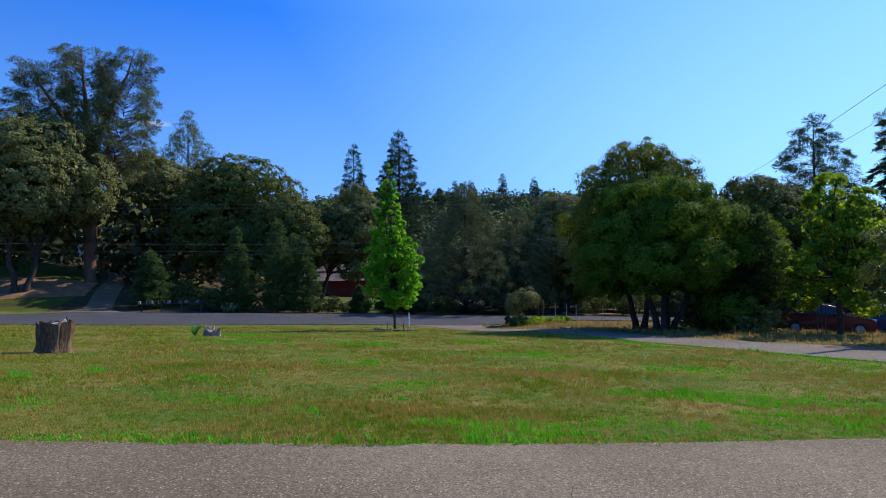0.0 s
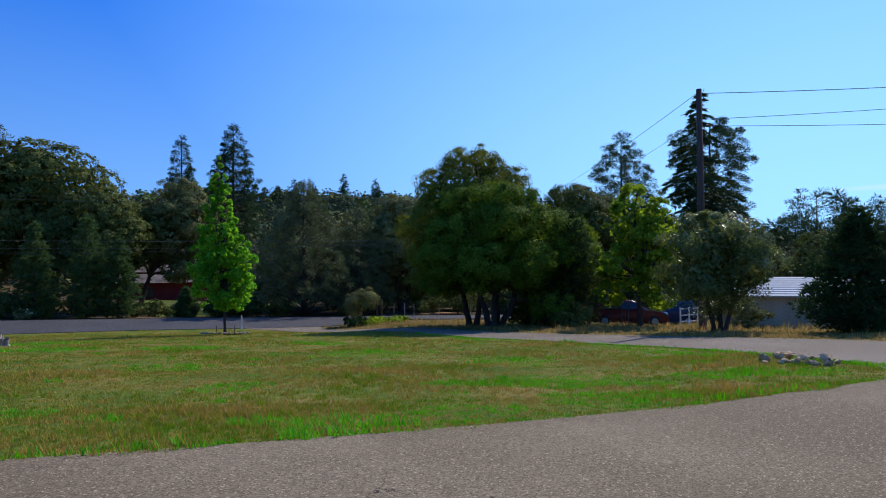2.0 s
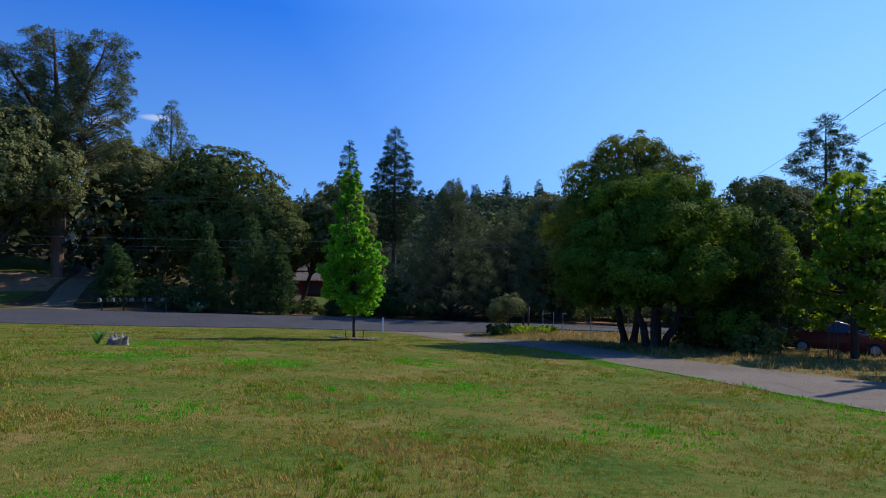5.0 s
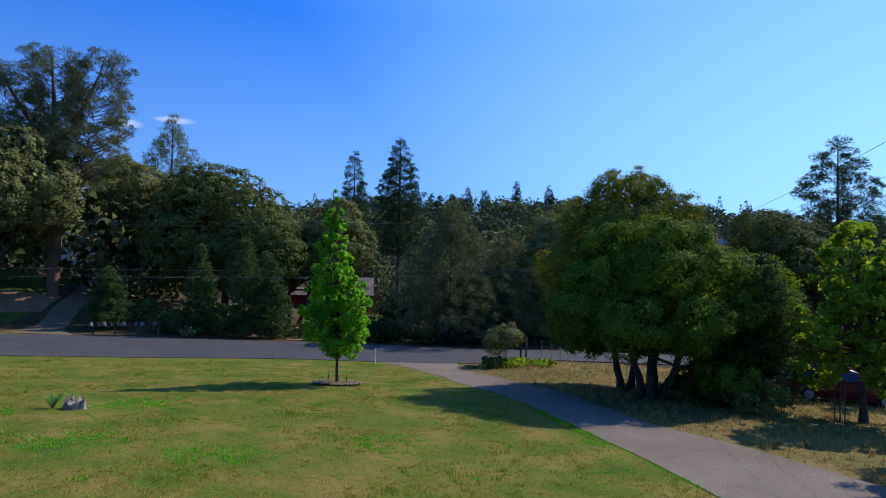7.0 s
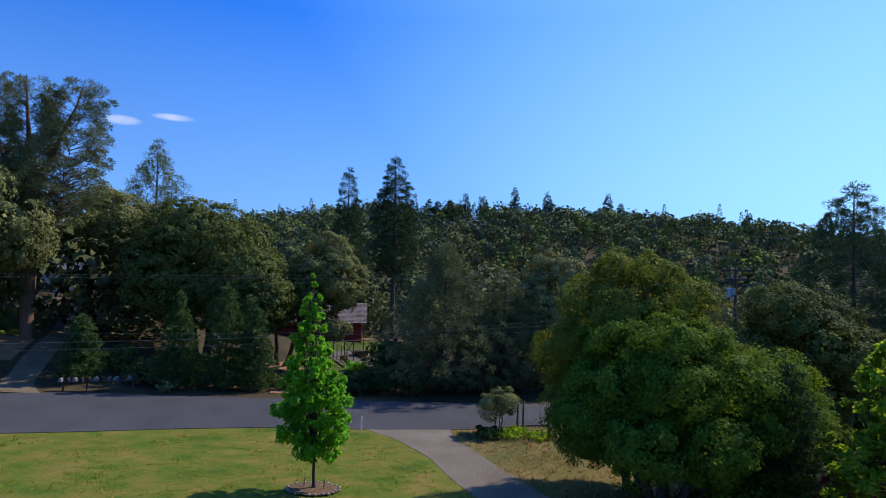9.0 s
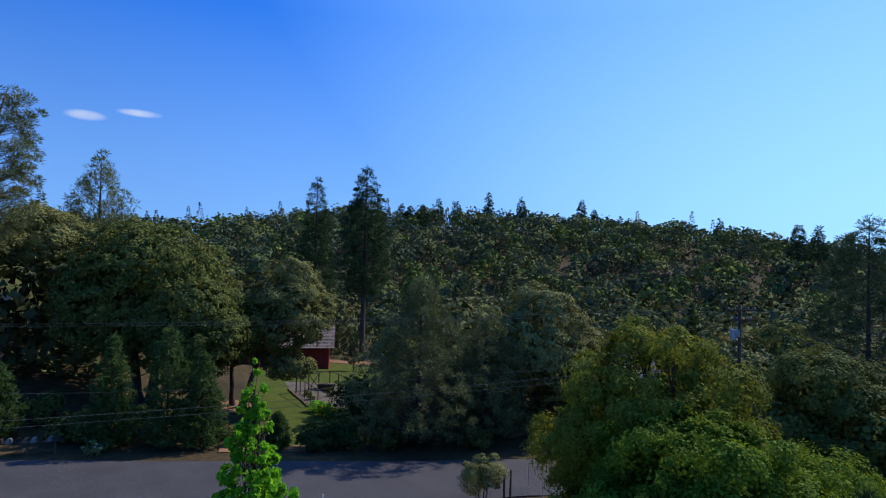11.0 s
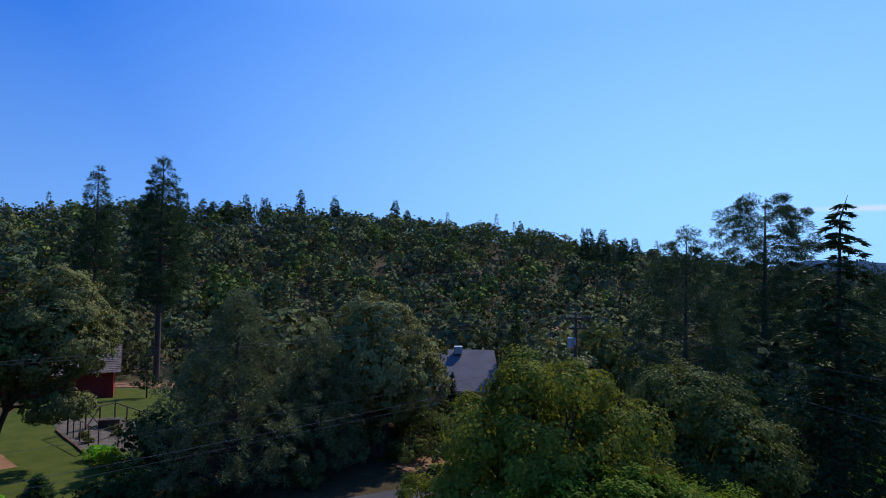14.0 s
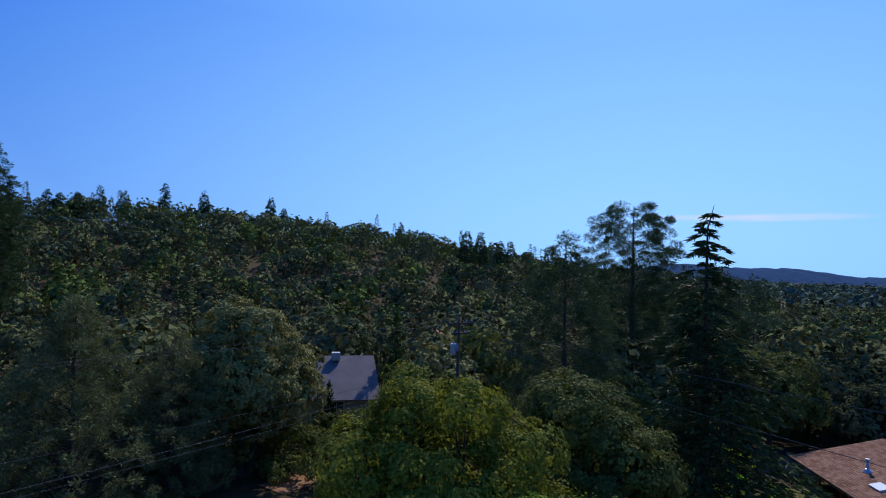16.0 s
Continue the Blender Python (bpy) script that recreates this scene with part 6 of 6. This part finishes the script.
VP = BO + SL * 2.6 + BU * 4.6
v, f = tube([tuple(VP - NB * 0.1), tuple(VP + Vector((0, 0, 0.75)))], [0.09, 0.09], 12)
vent = mesh_object("vent_pipe", v, f, M_STEEL, brown, "metal vent pipe", True)
v, f = tube([tuple(VP + Vector((0, 0, 0.75))), tuple(VP + Vector((0, 0, 0.83)))], [0.16, 0.13], 12)
mesh_object("cap", v, f, M_STEEL, vent)
v, f = tube([tuple(VP + NB * 0.03), tuple(VP + NB * 0.05), tuple(VP + NB * 0.22)], [0.3, 0.28, 0.1], 14)
mesh_object("flashing", v, f, M_STEEL, vent, "shiny pipe flashing")
KY = BO + SL * 1.5 + BU * 6.6 + NB * 0.03
slab("skylight", KY + NB * 0.1, BU * 1.1, SL * 0.7, NB, 0.1, M_LAMP, "bright framed skylight")

# ---- garden enclosure ----
garden = thing("garden_enclosure", pose(0, 0, 0), "fenced vegetable garden with dark timber posts and a gate", "garden fence")
GA, GC, GB, GD = (-14.25, 67.2), (-11.9, 70.9), (-11.0, 62.6), (-8.4, 66.8)
def gpost(px, py, h=1.6, r=0.055):
    z = ground_z(px, py)
    return part("post", box(bmesh.new(), px, py, z + h / 2 - 0.1, r * 2, r * 2, h + 0.2, 0.008), M_WOOD_DARK, garden)
def gbeam(a, b, ha, hb, th=0.09, name="rail"):
    za, zb = ground_z(*a) + ha, ground_z(*b) + hb
    d = Vector((b[0] - a[0], b[1] - a[1], zb - za))
    mid = Vector(((a[0] + b[0]) / 2, (a[1] + b[1]) / 2, (za + zb) / 2))
    rot = d.to_track_quat("X", "Z").to_matrix().to_4x4()
    return part(name, box(bmesh.new(), mid.x, mid.y, mid.z, d.length, th, th, 0.006, rot), M_WOOD_DARK, garden)
def between(a, b, u):
    return (a[0] + (b[0] - a[0]) * u, a[1] + (b[1] - a[1]) * u)
for a, b, us, r in ((GA, GC, (0, 0.36, 0.66), 0.055), (GC, GD, (0, 0.34, 0.68), 0.05), (GA, GB, (0.2, 0.42, 0.7, 1.0), 0.04), (GB, GD, (0.35, 0.7, 1.0), 0.04)):
    for u in us:
        gpost(*between(a, b, u), 1.6 if r > 0.045 else 1.45, r)
gbeam(GA, GC, 1.6, 1.6)
gbeam(GC, GD, 1.6, 1.5, 0.07)
gbeam(GA, GB, 1.55, 1.42, 0.05)
gbeam(GB, GD, 1.42, 1.45, 0.045)
gbeam(GB, GD, 0.75, 0.75, 0.04)
gl, gr = between(GA, GC, 0.37), between(GA, GC, 0.65)
gbeam(gl, gr, 0.15, 1.5, 0.06, "gate_brace")
gbeam(gl, gr, 1.5, 0.15, 0.06, "gate_brace")
gbeam(gl, gr, 0.12, 0.12, 0.07, "gate_rail")
edging = thing("edging_board", pose(0, 0, 0), "low reddish timber edging between lawn and garden", "garden edging")
v, f = tube([(px, py, ground_z(px, py) + 0.06) for px, py in ((-15.4, 68.5), (-14.2, 66.3), (-12.9, 64.2), (-11.75, 62.1))], [0.09] * 4, 4)
mesh_object("board", v, f, M_BARK_RED, edging)
ribbon("garden_plot", [(-16.9, 72.2), (-15.3, 68.5), (-13.4, 65.2), (-11.6, 62.1)], [(-12, 72.6), (-9.6, 70.0), (-8.3, 66.8), (-8.6, 62.6)], 0.012, M_GRAVEL, "bare gravelly ground in the garden", "garden bed", 6, 0.8)
for i, (bx, by, br, bh) in enumerate(((-12.9, 66.4, 0.5, 0.5), (-12.2, 64.9, 0.45, 0.55), (-10.8, 66.8, 0.5, 0.45), (-11.4, 68.4, 0.4, 0.5))):
    low_bush("garden_plant", "low vegetable plant in the fenced garden", bx, by, br, bh, M_OAK, 260, 0.14, 430 + i, "garden plants")
low_bush("garden_plant", "broad green herb clump at the garden corner", -10.5, 60.9, 1.1, 0.9, M_YOUNG, 900, 0.13, 440)
bin_ = thing("planter", at_ground(-11.9, 69.3), "dark wide planter trough behind the garden gate", "planter")
part("trough", box(bmesh.new(), 0, 0, 0.3, 1.5, 0.6, 0.6, 0.03), M_WOOD_DARK, bin_)
part("rim", box(bmesh.new(), 0, 0, 0.62, 1.6, 0.7, 0.05, 0.01), M_WOOD_DARK, bin_)
for k, (ax, ay, bx, by, w) in enumerate(((-16.0, 58.8, -18.6, 62.6, 3.0), (-13.6, 48.2, -7.4, 50.2, 1.5), (-19, 97, -9, 94, 5), (3.0, 60.5, 6.5, 57.5, 3.5), (9.0, 55.6, 13.0, 57.5, 2.4), (-41.5, 47.6, -34.4, 50.2, 4.4), (-9.5, 88, -5, 91, 4), (55, 130, 66, 134, 8))):
    d = Vector((bx - ax, by - ay)).normalized()
    nx_, ny_ = -d.y * w / 2, d.x * w / 2
    ribbon("leaf_litter", [(ax + nx_, ay + ny_), (bx + nx_, by + ny_)], [(ax - nx_, ay - ny_), (bx - nx_, by - ny_)], 0.02, M_LITTER, "orange-brown leaf litter under the trees", "leaf litter", 6, 0.6, 0.03)

# ---- far pylon ----
py = thing("pylon", on(640, 1050, 10), "distant lattice power pylon on the skyline", "pylon")
for sx in (-1, 1):
    for sy in (-1, 1):
        v, f = tube([(sx * 5, sy * 5, 0), (sx * 1.2, sy * 1.2, 26), (sx * 0.6, sy * 0.6, 44)], [0.35, 0.3, 0.25], 4)
        mesh_object("leg", v, f, M_STEEL, py)
for h, w in ((27, 11), (33, 14), (39, 10)):
    v, f = tube([(-w, 0, h), (w, 0, h)], [0.35, 0.35], 4)
    mesh_object("arm", v, f, M_STEEL, py)
for k in range(8):
    h0, h1 = 3 + k * 4.5, 3 + (k + 1) * 4.5
    w0, w1 = 5 - 0.146 * h0 if h0 < 26 else 1.0, 5 - 0.146 * h1 if h1 < 26 else 1.0
    v, f = tube([(-w0, -w0, h0), (w1, -w1, h1)], [0.2, 0.2], 4)
    mesh_object("brace", v, f, M_STEEL, py)

# ---- grass ----
def blade_field(name, label, areas, mat, seed, inside=None):
    """Bent grass blades, one pointed strip each, over rectangles (x0, x1, y0, y1, count, height, width)."""
    rng = np.random.default_rng(seed)
    V, F, off = [], [], 0
    for x0, x1, y0, y1, n, h, w in areas:
        m = max(1, n // 11)
        i = rng.integers(0, m, n)
        tuft_x, tuft_y, tuft_h = rng.uniform(x0, x1, m), rng.uniform(y0, y1, m), rng.lognormal(0, 0.38, m).clip(0.4, 2.0)
        x, y, grow = tuft_x[i] + rng.normal(0, w * 2.6, n), tuft_y[i] + rng.normal(0, w * 2.6, n), tuft_h[i]
        if inside is not None:
            ok = inside(x, y)
            x, y, grow = x[ok], y[ok], grow[ok]
        n = len(x)
        tall = h * grow * rng.uniform(0.55, 1.2, n) * (0.75 + 0.5 * np.sin(x * 1.3 + 0.7 * np.sin(y * 1.1)) * np.sin(y * 0.9 + 1.0)).clip(0.5, 1.3)
        a = rng.uniform(0, 6.2832, n)
        lean = rng.uniform(0.15, 0.9, n) * tall
        z = land(x, y) - 0.005
        sx, sy = -np.sin(a) * w * 0.5, np.cos(a) * w * 0.5
        p0 = np.stack([x - sx, y - sy, z], 1)
        p1 = np.stack([x + sx, y + sy, z], 1)
        t = np.stack([x + np.cos(a) * lean, y + np.sin(a) * lean, z + tall], 1)
        V.append(np.stack([p0, p1, t], 1).reshape(-1, 3))
        F.append(np.arange(3 * n).reshape(-1, 3) + off)
        off += 3 * n
    ob = mesh_object(name, np.concatenate(V), np.concatenate(F), mat)
    return tagged(ob, label, "grass", "", "stuff")


M_GRASS = leaf_material("lawn_grass", [(0.050, 0.178, 0.009), (0.104, 0.228, 0.012), (0.195, 0.212, 0.022), (0.37, 0.25, 0.065)], 0.25, 0.8, 0.14, 1.1, span=0.14, spec=0.0)
M_BRIGHT = leaf_material("lush_grass", [(0.042, 0.22, 0.010), (0.074, 0.31, 0.014), (0.120, 0.39, 0.024)], 0.3, 0.55, 0.3, 0.8)
M_STRAW = leaf_material("straw_grass", [(0.10, 0.12, 0.022), (0.25, 0.19, 0.06), (0.43, 0.29, 0.12)], 0.35, 0.7, 0.5, 0.6)
ex, ey = zip(*DRIVE_EDGE)
lx, ly = zip(*SIDE_L[::-1])
rx_, ry_ = zip(*SIDE_R[::-1])


def on_lawn(x, y):
    return (y > np.interp(x, ex, ey) - 0.05 + 0.06 * np.sin(x * 5) * np.sin(x * 1.7)) & (x < np.interp(y, ly, lx) + 0.04 * np.sin(y * 4)) & (y < np.interp(x, *zip(*ROAD_NEAR)) + 0.05 * np.sin(x * 3))


LUSH = ((0.1, 4.1, 0.7, 0.45), (1.1, 4.5, 0.6, 0.35), (2.5, 6.3, 1.2, 0.7), (0.0, 18.0, 1.1, 1.3), (-3.5, 16.0, 1.2, 1.0), (-6.5, 15.8, 1.3, 1.0), (2.6, 4.9, 0.8, 0.5), (5.2, 6.2, 1.0, 0.6), (-1.0, 6.6, 0.5, 0.4), (3.1, 9.4, 0.9, 1.0), (5.0, 19.5, 0.5, 2.5), (-2.5, 5.2, 0.5, 0.3), (-4.4, 4.2, 0.7, 0.4), (1.0, 12.5, 1.0, 1.2), (-9.0, 21.0, 2.0, 1.2), (6.3, 11.0, 0.5, 2.5), (-2.2, 9.5, 0.7, 0.7))


def patch(x, y):
    """Fresh patches with ragged edges, and small scattered clumps."""
    rag = 0.35 * np.sin(x * 6.1 + 1.3 * np.sin(y * 5.3)) + 0.3 * np.sin(y * 7.7 + x * 2.1)
    n = np.full(len(x), -9.0)
    for cx, cy, ax, ay in LUSH:
        n = np.maximum(n, 1 - ((x - cx) / ax) ** 2 - ((y - cy) / ay) ** 2)
    spots = np.sin(x * 2.9 + 1.3 * np.sin(y * 2.7)) * np.sin(y * 3.1 + 0.8 * np.sin(x * 2.6 + 2)) + 0.4 * np.sin(x * 5.3 + y * 4.7)
    return (n + rag > 0.15) | (spots > 1.08)


def lush(x, y):
    return on_lawn(x, y) & patch(x, y)


def common(x, y):
    return on_lawn(x, y) & (~patch(x, y) | (np.sin(x * 911.0 + y * 577.0) > 0.2))


blade_field("grass", "short mown lawn grass, green with dry patches", ((-5, 6, 3.2, 5.2, 120000, 0.032, 0.007), (-8, 9.5, 4.6, 9, 130000, 0.036, 0.011), (-13, 9, 8, 15, 90000, 0.04, 0.017), (-22, 8, 15, 26, 60000, 0.05, 0.026), (-34, 3, 26, 40, 35000, 0.05, 0.04)), M_GRASS, 71, common)


blade_field("lush_grass", "patches of fresh bright green grass in the lawn", ((-8, 9.5, 3.2, 9, 260000, 0.036, 0.012), (-12, 8, 9, 24, 150000, 0.045, 0.024)), M_BRIGHT, 72, lush)


def edge_strip(x, y):
    return on_lawn(x, y) & (np.minimum(y - np.interp(x, ex, ey), np.interp(y, ly, lx) - x) < 0.21 + 0.13 * np.sin(x * 1.9) + 0.08 * np.sin(x * 4.7))


blade_field("edge_grass", "longer ragged grass along the driveway edge", ((-7, 9, 3.2, 8.5, 130000, 0.038, 0.018), (2, 8.5, 6, 24, 130000, 0.055, 0.022)), M_BRIGHT, 73, edge_strip)


def rough(x, y):
    return (x > np.interp(y, ry_, rx_) + 0.1) & (y < np.interp(x, *zip(*ROAD_NEAR)) - 0.3)


blade_field("dry_grass", "tall dry golden grass under the oaks", ((9, 16, 8, 18, 34000, 0.09, 0.014), (0, 16, 18, 43, 50000, 0.17, 0.018), (16, 40, 14, 43, 26000, 0.24, 0.028)), M_STRAW, 74, rough)
